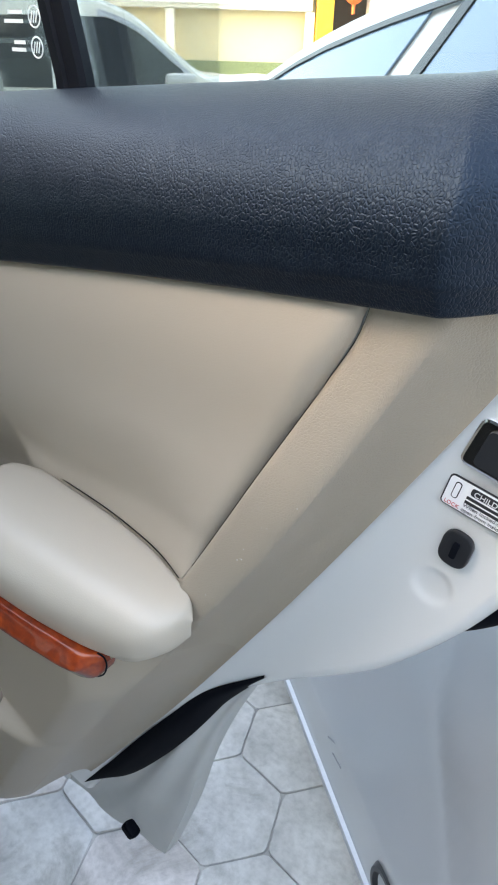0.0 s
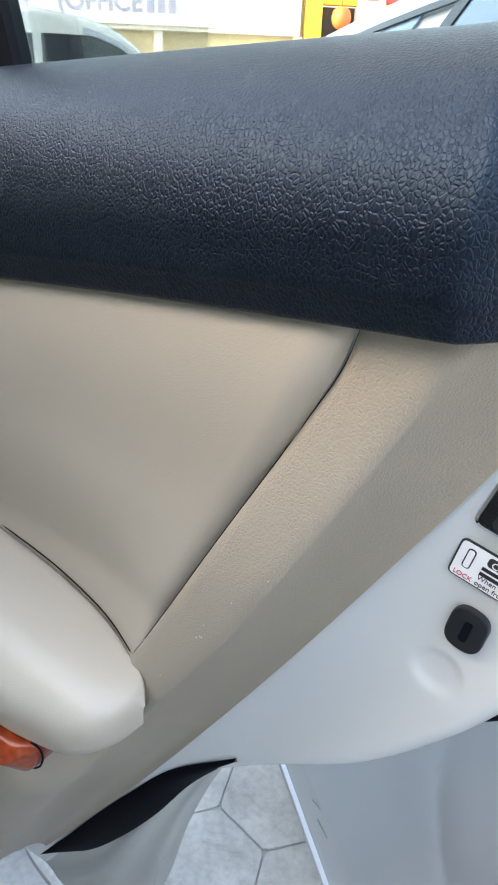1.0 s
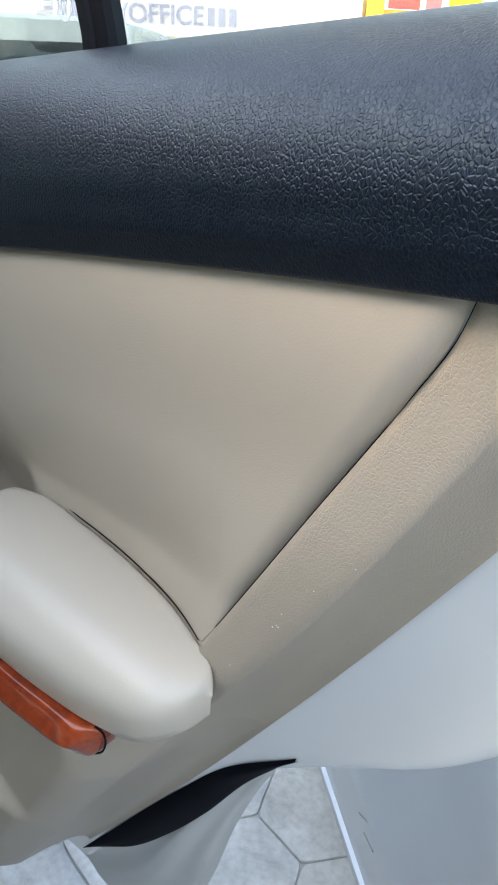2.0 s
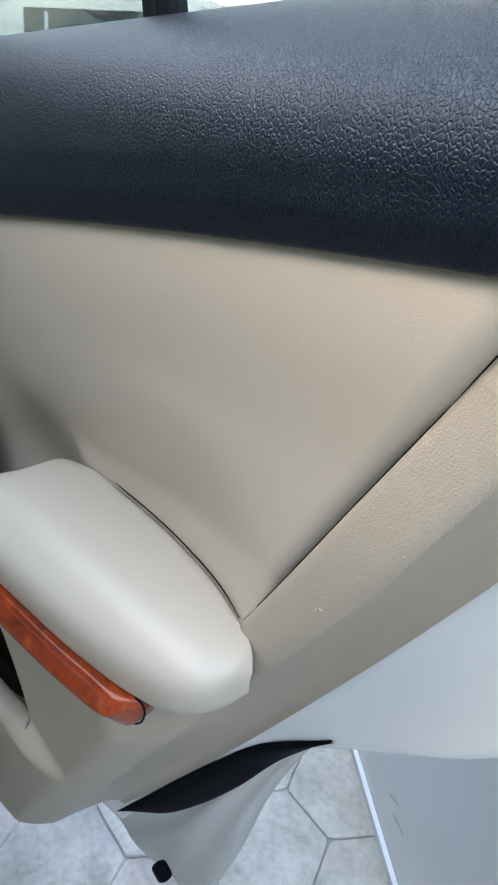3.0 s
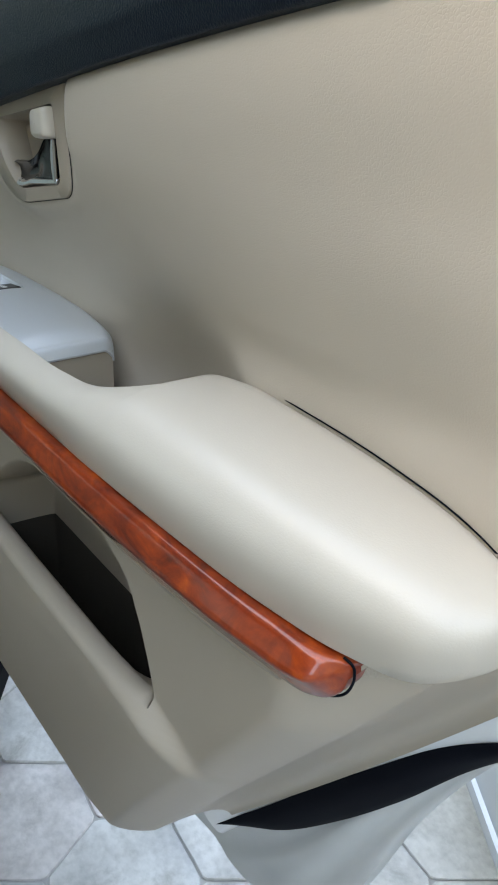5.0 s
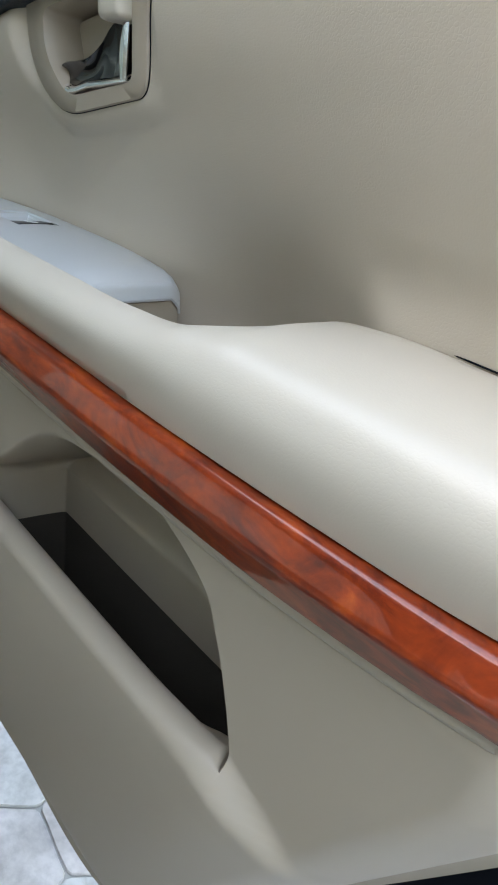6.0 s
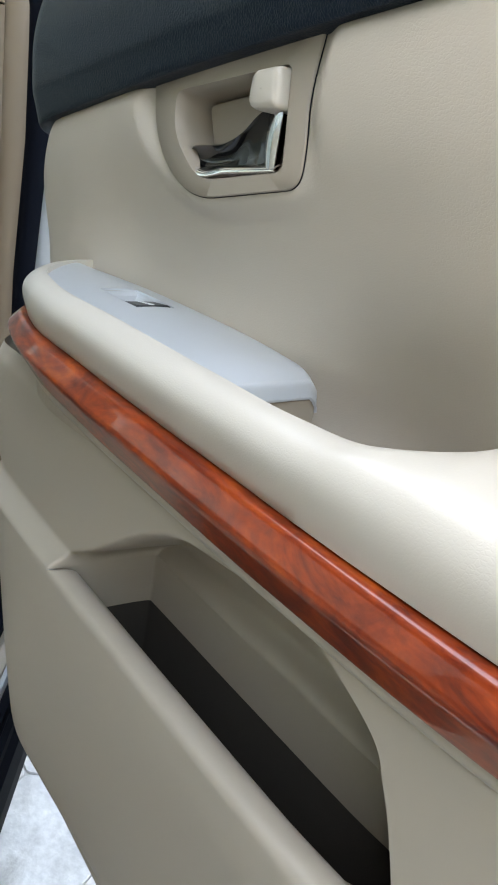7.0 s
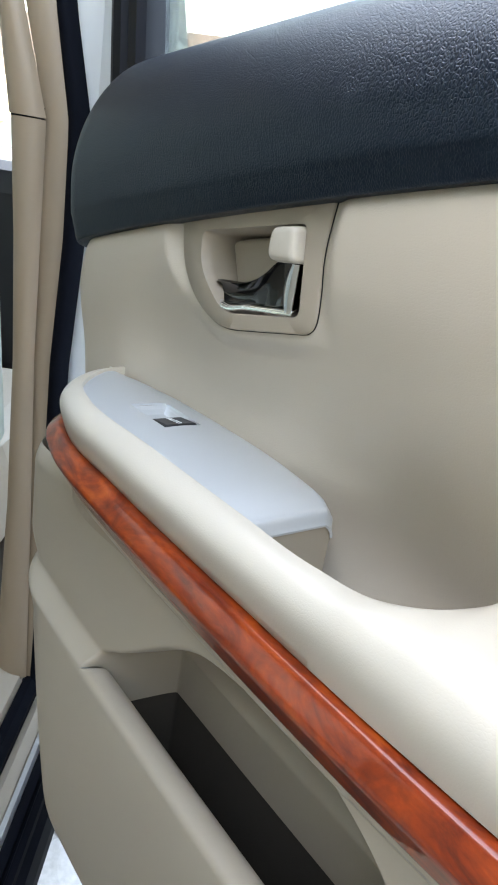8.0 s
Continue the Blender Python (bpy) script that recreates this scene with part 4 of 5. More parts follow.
TAN = material("tan_plastic", (0.27, 0.195, 0.130), 0.5, var=0.04, noise_scale=1600.0, noise_bump=0.00005)
ribbon([(0.32, -0.030, 0.016, 0), (0.60, -0.024, 0.008, 0), (0.80, -0.026, 0.001, 0), (0.95, -0.032, 0.0, 0), (1.079, -0.041, -0.001, 0)], 0.010, TAN, "lower_pillar_trim", "beige lower pillar trim")
ribbon([(1.081, -0.043, -0.001, 0), (1.19, -0.060, -0.031, 0), (1.55, -0.13, -0.10, 0.06)], 0.010, TAN, "upper_pillar_trim", "beige upper pillar trim")
ribbon([(0.32, 0.010, 0.026, 0.008), (0.60, 0.005, 0.026, 0.008), (0.80, -0.002, 0.024, 0.008), (0.95, -0.003, 0.030, 0.008), (1.08, -0.004, 0.028, 0.008), (1.20, -0.034, 0.004, 0.008), (1.55, -0.104, -0.056, 0.06)], 0.006, TAN, "pillar_cover", "tan fabric pillar edge")
ribbon([(0.28, 0.018, 0.036, 0.012), (0.60, 0.018, 0.042, 0.012), (0.80, 0.016, 0.042, 0.012), (0.95, 0.022, 0.050, 0.012), (1.08, 0.020, 0.048, 0.012), (1.20, -0.002, 0.022, 0.012), (1.55, -0.060, -0.034, 0.06)], 0.014, RUBBER, "pillar_seal", "black rubber door seal")
ribbon([(0.25, 0.030, 0.16, 0.03), (0.80, 0.034, 0.17, 0.03), (1.08, 0.037, 0.165, 0.03), (1.20, 0.008, 0.14, 0.03), (1.55, -0.045, 0.07, 0.07)], 0.004, WHITE, "pillar_metal", "white painted pillar")


# black ribbon added to darken the gap between the two trims
ribbon([(1.068, -0.040, -0.002, 0.003), (1.092, -0.044, -0.004, 0.003)], 0.009, RUBBER, "trim_joint", "black ribbon darkening the joint between the pillar trims")


def bar(profile, a, b, mat, name, label=""):
    """A profile (offset out, height) run along the sill from a to b metres ahead of the pillar."""
    rows = [[(x, y, z) for x, z in profile] for y in np.linspace(a, b, 8)]
    bm = sheet(np.array(rows))
    bmesh.ops.transform(bm, matrix=JAMB, verts=bm.verts)
    for f in bm.faces:
        f.smooth = False
    return part(name, bm, mat, body, label)


bar([(-0.50, 0.320), (-0.10, 0.325), (-0.02, 0.335), (0.008, 0.325), (0.012, 0.305), (0.012, 0.28)], -1.3, 0.0, TRIM_SMOOTH, "sill_trim", "beige sill trim")
bar([(0.006, 0.300), (0.014, 0.318), (0.026, 0.320), (0.034, 0.306), (0.032, 0.285)], -1.3, 0.02, RUBBER, "sill_seal", "black rubber sill seal")
bar([(0.030, 0.285), (0.042, 0.292), (0.056, 0.290), (0.059, 0.283)], -1.3, 0.04, TRIM, "sill_plate", "pale beige sill")
bar([(0.057, 0.286), (0.061, 0.300), (0.067, 0.300), (0.070, 0.286)], -1.3, 0.04, SILVER, "sill_strip", "bright metal sill strip")
bar([(0.068, 0.288), (0.072, 0.296), (0.082, 0.294), (0.083, 0.284), (0.085, 0.284), (0.087, 0.291), (0.095, 0.288), (0.096, 0.277), (0.105, 0.270), (0.109, 0.24), (0.105, 0.19), (0.08, 0.15)], -1.3, 0.04, RUBBER, "sill_cover", "black ribbed sill cover")


# front door and wing beyond the pillar, with its window
def side_at(a, z):
    """Offset out of the car of the body side, by height."""
    return float(np.interp(z, [0.2, 0.55, 0.9, 1.02, 1.45], [0.13, 0.17, 0.165, 0.145, -0.03]))


def side_sheet(a0, a1, z0, z1, lift=0.0, slope0=0.0, slope1=0.0, n=14):
    rows = []
    for z in np.linspace(z0, z1, n):
        k = (z - z0) / (z1 - z0)
        rows.append([(side_at(0, z) + lift, a0 + slope0 * k + (a1 + slope1 * k - a0 - slope0 * k) * t, z) for t in np.linspace(0, 1, 10)])
    bm = sheet(np.array(rows), thick=0.003)
    bmesh.ops.transform(bm, matrix=JAMB, verts=bm.verts)
    return bm


part("front_door_skin", side_sheet(0.13, 1.15, 0.25, 1.045), WHITE, body, "white front door skin")
part("front_wing", side_sheet(1.156, 1.9, 0.45, 0.99), WHITE, body, "white front wing")
part("front_window", side_sheet(0.16, 1.08, 1.05, 1.42, 0.002, 0.03, -0.50), DARKGLASS, body, "front side window full of reflections")
part("front_window_frame", side_sheet(1.070, 1.125, 1.045, 1.44, 0.008, -0.51, -0.51), GLOSSBLACK, body, "black front window frame")
part("front_pillar", side_sheet(1.127, 1.20, 1.04, 1.46, 0.004, -0.51, -0.50), WHITE, body, "white windscreen pillar")
mirror = part("mirror_housing", block((0.20, 0.09, 0.135), JAMB @ pose(0.25, 0.90, 1.085, 0, 0, -4), 0.035), material("grey_mirror_plastic", (0.20, 0.205, 0.21), 0.4), body, "dark grey door mirror")
part("mirror_glass", block((0.165, 0.006, 0.10), JAMB @ pose(0.25, 0.853, 1.085, 0, 0, -4), 0.002), material("mirror_silver", (0.55, 0.60, 0.62), 0.03, metal=1.0, rough_var=0.01), mirror, "mirror glass")

# the rest of its shell, mostly out of view and added to block light from the door: roof, far side, floor, seats,
# dashboard and rear quarter
def shell_box(size, place, name, mat, label, bevel=0.03):
    part(name, block(size, JAMB @ place, bevel), mat, body, label)


FABRIC = material("grey_headlining", (0.30, 0.28, 0.25), 0.9, var=0.05, noise_scale=700.0, noise_bump=0.0003)
CARPET = material("dark_carpet", (0.075, 0.065, 0.055), 0.95, var=0.15, noise_scale=600.0, noise_bump=0.0006)
DASH = material("black_dashboard", (0.02, 0.021, 0.024), 0.6, var=0.1, noise_scale=900.0, noise_bump=0.0001)
shell_box((1.42, 4.1, 0.05), pose(-0.80, -0.62, 1.66), "roof", WHITE, "white roof")
shell_box((1.36, 4.0, 0.02), pose(-0.82, -0.62, 1.615), "headlining", FABRIC, "grey cloth headlining", 0.006)
shell_box((0.06, 4.0, 0.80), pose(-1.50, -0.62, 0.66), "far_side", TRIM_SMOOTH, "beige trimmed far side of the cabin")
shell_box((0.03, 4.0, 0.55), pose(-1.49, -0.62, 1.335), "far_windows", GLASS, "clear far windows", 0.006)
shell_box((1.5, 3.9, 0.04), pose(-0.78, -0.65, 0.28), "cabin_floor", CARPET, "dark carpeted cabin floor")
shell_box((1.4, 0.06, 1.30), pose(-0.80, -2.62, 0.95), "tailgate", WHITE, "white tailgate")
shell_box((1.4, 0.40, 0.62), pose(-0.80, 1.32, 0.70), "dashboard", DASH, "black dashboard", 0.08)
shell_box((1.4, 0.03, 0.62), pose(-0.80, 1.20, 1.32, -28), "windscreen", GLASS, "clear windscreen", 0.006)
shell_box((1.2, 0.55, 0.30), pose(-0.80, -0.75, 0.47), "rear_seat", INSERT, "beige rear seat cushion", 0.06)
shell_box((1.3, 0.20, 0.75), pose(-0.80, -1.12, 0.85), "seat_back", INSERT, "beige rear seat back", 0.06)
COVER = material("pale_seat_cover", (0.42, 0.46, 0.41), 0.8, var=0.06, noise_scale=500.0, noise_bump=0.0003)
for x in (-0.345, -1.12):
    shell_box((0.52, 0.50, 0.22), pose(x, 0.40, 0.50), "front_seat_cushion", INSERT, "beige front seat cushion", 0.06)
    shell_box((0.50, 0.16, 0.66), pose(x, 0.12, 0.88, 12), "front_seat_back", COVER, "front seat back in a pale grey-green cover", 0.06)
    shell_box((0.26, 0.10, 0.18), pose(x, 0.03, 1.31, 12), "headrest", INSERT, "beige headrest", 0.04)
shell_box((0.12, 1.3, 0.85), pose(0.04, -1.95, 0.62), "rear_quarter", WHITE, "white rear quarter panel")
shell_box((0.06, 1.3, 0.60), pose(-0.06, -1.95, 1.345), "rear_quarter_glass", DARKGLASS, "dark rear quarter window")

# plain unseen wall behind the car, added to block the sun from it
wall = bmesh.new()
bmesh.ops.create_cube(wall, size=1.0)
bmesh.ops.scale(wall, vec=(0.3, 20, 4.9), verts=wall.verts)
bmesh.ops.transform(wall, matrix=JAMB @ pose(-4.2, -3.5, 2.45), verts=wall.verts)
me = bpy.data.meshes.new("wall_south")
wall.to_mesh(me)
wall.free()
me.materials.append(material("grey_render", (0.34, 0.33, 0.31), 0.85, var=0.1, var_scale=0.7, noise_scale=60, noise_bump=0.003))
tagged(new("wall_south", me), "unseen grey wall added to shade the parked cars", "wall", kind="structure")

# plain unseen wall behind the parked cars, added to cut low sky light
me = bpy.data.meshes.new("wall_east")
wall = block((12.0, 0.3, 4.4), JAMB @ pose(1.5, -6.5, 2.2))
wall.to_mesh(me)
wall.free()
me.materials.append(bpy.data.materials["grey_render"])
tagged(new("wall_east", me), "unseen grey wall added to cut low sky light", "wall", kind="structure")

# ==== silver car parked alongside ====
S_A, S_N, S_0 = Vector((0.81, -0.587, 0)).normalized(), Vector((0.587, 0.81, 0)).normalized(), Vector((-0.364, 0.494, 0))
SIDE = Matrix(((S_A.x, S_N.x, 0, S_0.x), (S_A.y, S_N.y, 0, S_0.y), (0, 0, 1, 0), (0, 0, 0, 1)))      # x along it, y into it, z up
silver_car = thing("silver_car", "silver parked car with side windows painted sky blue", "car")


def s_in(z):
    return float(np.interp(z, [0.18, 0.21, 0.45, 0.70, 0.95, 1.08, 1.35, 1.50], [0.012, 0.0, -0.045, -0.035, 0.04, 0.14, 0.34, 0.50]))


s_roof = hermite([-3.2, -2.4, -1.5, -1.0, -0.72, -0.5, -0.2, 0.3, 0.9, 1.5, 2.0], [0.62, 0.82, 0.97, 1.13, 1.235, 1.285, 1.335, 1.40, 1.42, 1.36, 1.15])
xs = np.r_[np.linspace(-2.2, 0.15, 50), np.linspace(0.16, 0.95, 80), np.linspace(1.0, 1.8, 20)]
rows = []
for k in np.linspace(0, 1, 44):
    z = 0.20 + (np.minimum(s_roof(xs), 1.6) - 0.20) * k
    y = np.array([s_in(q) for q in z])
    crease = 0.010 * np.exp(-((xs - (0.485 + 0.62 * (0.76 - z))) / 0.02) ** 2) * smooth((z - 0.3) / 0.2)
    rows.append(np.stack([xs, y - crease, z], -1))
for dy, dz in ((0.05, 0.015), (0.15, 0.03), (0.45, 0.045), (0.85, 0.03), (1.0, -0.05), (1.15, -0.5), (1.2, -1.0)):
    rows.append(rows[43] + np.array([0, dy, 0]) + np.stack([0 * xs, 0 * xs, np.maximum(dz, 0.25 - rows[43][:, 2])], -1))
bm = sheet(np.array(rows), thick=0.002)
bmesh.ops.transform(bm, matrix=SIDE, verts=bm.verts)
part("car_shell", bm, SILVERPAINT, silver_car, "silver metallic body")
bm = sheet(np.array([[(x, dy, z) for x in np.linspace(-2.1, 1.7, 12)] for dy, z in ((0.035, 0.10), (-0.004, 0.192), (-0.006, 0.212), (0.004, 0.216))]), thick=0.003)
bmesh.ops.transform(bm, matrix=SIDE, verts=bm.verts)
part("side_skirt", bm, material("pale_trim", (0.50, 0.54, 0.57), 0.35, metal=0.2, coat=0.4), silver_car, "pale bright sill edge")


def on_side(x0, x1, lo, hi, lift, n=16, m=10):
    rows = []
    for t in np.linspace(0, 1, m):
        row = []
        for x in np.linspace(x0, x1, n):
            z = lo(x) + (hi(x) - lo(x)) * t
            row.append((x, s_in(z) - lift, z))
        rows.append(row)
    bm = sheet(np.array(rows), thick=0.003)
    bmesh.ops.transform(bm, matrix=SIDE, verts=bm.verts)
    return bm


belt = lambda x: 1.085 + 0.01 * x
hi = lambda x: float(s_roof(x)) - 0.045
part("side_window", on_side(-0.98, -0.305, belt, hi, 0.006), BLUEGLASS, silver_car, "side window coloured blue for the sky it reflects")
part("side_window", on_side(-0.185, 0.55, belt, hi, 0.006), BLUEGLASS, silver_car, "side window coloured blue for the sky it reflects")
part("window_surround", on_side(-1.10, 0.60, lambda x: float(s_roof(x)) - 0.048, lambda x: float(s_roof(x)) - 0.036, 0.010), BLACK, silver_car, "black window surround")
bm = on_side(-0.218, -0.188, belt, lambda x: hi(x) + 0.01, 0.009)
part("window_post", bm, BLACK, silver_car, "black window post")
a = np.linspace(0, 2 * math.pi, 30, endpoint=False)
bm = sheet(np.array([[(0.485 + r * math.cos(t), s_in(0.36) - 0.004 - h, 0.36 + r * math.sin(t)) for t in a] for r, h in ((0.040, 0.0), (0.036, 0.006), (0.030, 0.006), (0.027, 0.0))]), closed=True)
bmesh.ops.transform(bm, matrix=SIDE, verts=bm.verts)
part("round_cap", bm, BLACK, silver_car, "dark round cap ring")
for dx, rot in ((0.0, 35), (0.022, 15)):
    bm = block((0.030, 0.0012, 0.0022), SIDE @ pose(0.305 + dx, s_in(0.42) - 0.0002, 0.415 - dx * 0.6, -8, -rot, 0), 0.0004)
    part("scuff", bm, material("scuff_grey", (0.30, 0.31, 0.32), 0.7), silver_car, "grey scuff mark")


def wheel(owner, m, r=0.32, w=0.20):
    a = np.linspace(0, 2 * math.pi, 36, endpoint=False)
    ring = lambda q, y: [(q * math.cos(t), y, q * math.sin(t)) for t in a]
    bm = sheet(np.array([ring(r * 0.62, -w / 2), ring(r * 0.92, -w / 2), ring(r, -w * 0.38), ring(r, w * 0.38), ring(r * 0.92, w / 2), ring(r * 0.62, w / 2)]), closed=True)
    bmesh.ops.transform(bm, matrix=m, verts=bm.verts)
    tyre = part("tyre", bm, RUBBER, owner)
    bm = sheet(np.array([ring(r * 0.63, -w * 0.46), ring(r * 0.55, -w * 0.30), ring(r * 0.2, -w * 0.34), ring(0.002, -w * 0.36)]), closed=True)
    bmesh.ops.transform(bm, matrix=m, verts=bm.verts)
    part("rim", bm, SILVER, tyre)


for x in (-1.65, 1.15):
    wheel(silver_car, SIDE @ pose(x, 0.14, 0.32))

# ==== white estate car farther off, broadside ====
V_, P_ = Vector((-0.788, 0.616, 0)), Vector((0.616, 0.788, 0))
FARC = Matrix(((P_.x, V_.x, 0, 0.1 - 6 * 0.788), (P_.y, V_.y, 0, -0.25 + 6 * 0.616), (0, 0, 1, 0), (0, 0, 0, 1)))   # x along, y away, z up
white_car = thing("white_car", "white parked estate car with dark tinted windows", "car")
w_roof = hermite([-2.6, -2.3, -1.6, -0.6, 0.0, 0.3, 0.5, 0.75, 1.0, 1.3, 1.9, 2.1], [0.95, 1.30, 1.42, 1.46, 1.445, 1.39, 1.31, 1.12, 0.93, 0.88, 0.80, 0.6])
w_in = lambda z: float(np.interp(z, [0.2, 0.5, 0.85, 1.25, 1.45], [0.03, 0.0, 0.02, 0.16, 0.24]))
xs = np.linspace(-2.55, 2.05, 80)
rows = []
for k in np.linspace(0, 1, 24):
    z = 0.25 + (w_roof(xs) - 0.25) * k
    rows.append(np.stack([xs, np.array([w_in(q) for q in z]), z], -1))
for dy, dz in ((0.10, 0.03), (0.4, 0.05), (1.0, 0.05), (1.3, -0.02), (1.5, -0.4), (1.55, -0.9)):
    rows.append(rows[23] + np.array([0, dy, 0]) + np.stack([0 * xs, 0 * xs, np.maximum(dz, 0.25 - rows[23][:, 2])], -1))
bm = sheet(np.array(rows), thick=0.002)
bmesh.ops.transform(bm, matrix=FARC, verts=bm.verts)
part("car_shell", bm, material("cream_white_paint", (0.80, 0.79, 0.70), 0.3, coat=0.6), white_car, "white body")


def far_pane(x0, x1, lo, hi, lift=0.006):
    rows = []
    for t in np.linspace(0, 1, 8):
        rows.append([(x, w_in(lo(x) + (hi(x) - lo(x)) * t) - lift, lo(x) + (hi(x) - lo(x)) * t) for x in np.linspace(x0, x1, 24)])
    bm = sheet(np.array(rows), thick=0.003)
    bmesh.ops.transform(bm, matrix=FARC, verts=bm.verts)
    return bm


wtop = lambda x: min(1.33 - 0.02 * abs(x), float(w_roof(x)) - 0.07)
part("side_window", far_pane(-1.06, -0.14, lambda x: 0.86, wtop), DARKGLASS, white_car, "dark tinted side window")
part("side_window", far_pane(-0.08, 0.90, lambda x: 0.86, wtop), DARKGLASS, white_car, "dark tinted side window")
part("side_window", far_pane(-2.2, -1.34, lambda x: 0.86, wtop), DARKGLASS, white_car, "dark tinted side window")
part("windscreen_pillar", far_pane(0.22, 0.93, lambda x: max(0.87, wtop(x) + 0.004), lambda x: max(0.872, float(w_roof(x)) - 0.030), 0.008), SILVERPAINT, white_car, "grey windscreen pillar")
part("window_bar", block((0.025, 0.02, 0.44), FARC @ pose(-0.90, 0.10, 1.08, -20, 0, 0), 0.003), SILVER, white_car)
part("door_mirror", block((0.24, 0.12, 0.13), FARC @ pose(0.80, -0.10, 0.91), 0.04), WHITE, white_car, "white door mirror")
for x in (-1.7, 1.2):
    wheel(white_car, FARC @ pose(x, 0.12, 0.32))

# ==== shop building across the road ====
az = radians(40)
BV, BP = Vector((-math.sin(az), math.cos(az), 0)), Vector((math.cos(az), math.sin(az), 0))
BLD = Matrix(((BP.x, BV.x, 0, 0.1 + 28 * BV.x), (BP.y, BV.y, 0, -0.25 + 28 * BV.y), (0, 0, 1, 0), (0, 0, 0, 1)))
building = thing("shop_building", "cream shop building with a white sign board", "building")
CREAM = material("cream_render", (0.72, 0.64, 0.44), 0.8, var=0.08, var_scale=0.8, noise_scale=30, noise_bump=0.004)
PALE = material("pale_fascia", (0.80, 0.79, 0.74), 0.7, var=0.05, var_scale=1.0)
BOARD = material("white_board", (0.80, 0.83, 0.86), 0.5, var=0.03, var_scale=1.0)
BLUEINK = material("faded_blue", (0.36, 0.38, 0.58), 0.6, var=0.1)
YELLOW = material("ochre_paint", (0.75, 0.42, 0.04), 0.7, var=0.1, var_scale=2.0)
REDP = material("red_panel", (0.75, 0.06, 0.06), 0.5, var=0.1, var_scale=2.0)
LEMON = material("yellow_panel", (0.90, 0.80, 0.03), 0.5, var=0.06, var_scale=2.0)
PINK = material("pale_pink_paint", (0.72, 0.60, 0.58), 0.7, var=0.06, var_scale=2.0)


def bbox(x0, x1, y0, y1, z0, z1, bevel=0.02):
    return block((x1 - x0, y1 - y0, z1 - z0), BLD @ pose((x0 + x1) / 2, (y0 + y1) / 2, (z0 + z1) / 2), bevel)


part("wall", bbox(-24, 2.6, 0.6, 1.0, 0.0, 6.0), CREAM, building, "cream rendered wall")
part("fascia", bbox(-24, 2.3, -0.1, 0.59, 2.0, 3.65), PALE, building, "pale fascia band")
part("upper_floor", bbox(-24, 2.3, 0.3, 0.59, 3.66, 6.0), material("dark_upper_wall", (0.16, 0.13, 0.14), 0.8, var=0.3, var_scale=1.5), building, "dark upper storey")
part("sign_board", bbox(-9.5, -0.3, -0.2, -0.11, 2.14, 3.35), BOARD, building, "white sign board with faded blue letters")
for x in (-12.0, -7.0, -2.5, 2.24):
    part("post", bbox(x - 0.15, x + 0.15, -0.05, 0.25, 0.0, 1.99), PALE, building, "white post")
part("low_wall", bbox(-2.2, 2.0, 0.3, 0.58, 0.0, 0.45), material("dull_green", (0.16, 0.20, 0.10), 0.8, var=0.3), building)


def big_letters(words, size, x, z, mat, owner, y=-0.21):
    c = bpy.data.curves.new("sign_letters", "FONT")
    c.body, c.size, c.extrude, c.offset = words, size, 0.01, 0.02
    o = bpy.data.objects.new("sign_letters", c)
    scene.collection.objects.link(o)
    bpy.context.view_layer.update()
    me = bpy.data.meshes.new_from_object(o.evaluated_get(bpy.context.evaluated_depsgraph_get()))
    bpy.data.objects.remove(o)
    me.transform(BLD @ pose(x, y, z, 90, 0, 0))
    part("sign_letters", me, mat, owner)


big_letters("(OFFICE", 0.80, -5.8, 2.52, BLUEINK, building)
for k in range(3):
    part("sign_bar", bbox(-2.85 + k * 0.36, -2.60 + k * 0.36, -0.215, -0.205, 2.50, 3.05, 0), BLUEINK, building)
for k in range(4):
    part("sign_bar", bbox(-8.4 + k * 0.45, -8.1 + k * 0.45, -0.215, -0.205, 2.52, 3.08, 0), BLUEINK, building)

shop = thing("corner_shop", "ochre shop front with red and yellow sign boards", "shop")
part("pillar", bbox(2.45, 3.0, -0.3, 0.5, 0, 3.9), YELLOW, shop, "ochre pillar")
part("lintel", bbox(3.0, 9.0, -0.2, 0.5, 2.95, 3.25), YELLOW, shop, "ochre lintel")
# nearly black panel paints the shade inside the open shop front
part("doorway", bbox(3.0, 9.0, 0.8, 1.0, 0, 2.95), material("doorway_shade", (0.05, 0.035, 0.03), 0.9, var=0.4, var_scale=2.0), shop, "dark panel standing for shade inside the shop doorway")
part("column", bbox(4.15, 5.05, -0.5, 0.3, 0, 4.2), PINK, shop, "pale pink column")
part("red_board", bbox(3.1, 4.14, -0.35, -0.25, 3.26, 4.6), REDP, shop, "red sign board")
part("red_board", bbox(5.06, 10.5, -0.35, -0.25, 3.05, 3.3), REDP, shop, "red sign edge")
part("yellow_board", bbox(5.06, 10.5, -0.40, -0.30, 3.31, 4.8), LEMON, shop, "yellow sign board")
for k, (x0, x1, z) in enumerate(((5.9, 8.2, 3.95), (6.1, 7.6, 3.6))):
    part("sign_bar", bbox(x0, x1, -0.415, -0.405, z, z + 0.12, 0), BLUEINK, shop)
part("column_sign", bbox(4.3, 4.8, -0.56, -0.51, 3.1, 4.3), material("rose_sign", (0.6, 0.12, 0.14), 0.6), shop)
lantern = thing("paper_lantern", "round orange-red hanging lantern in the shop doorway", "lantern")
a = np.linspace(0, 2 * math.pi, 24, endpoint=False)
prof = [(0.03, 0.34), (0.14, 0.32), (0.27, 0.20), (0.32, 0.0), (0.27, -0.20), (0.14, -0.32), (0.06, -0.34), (0.05, -0.62)]
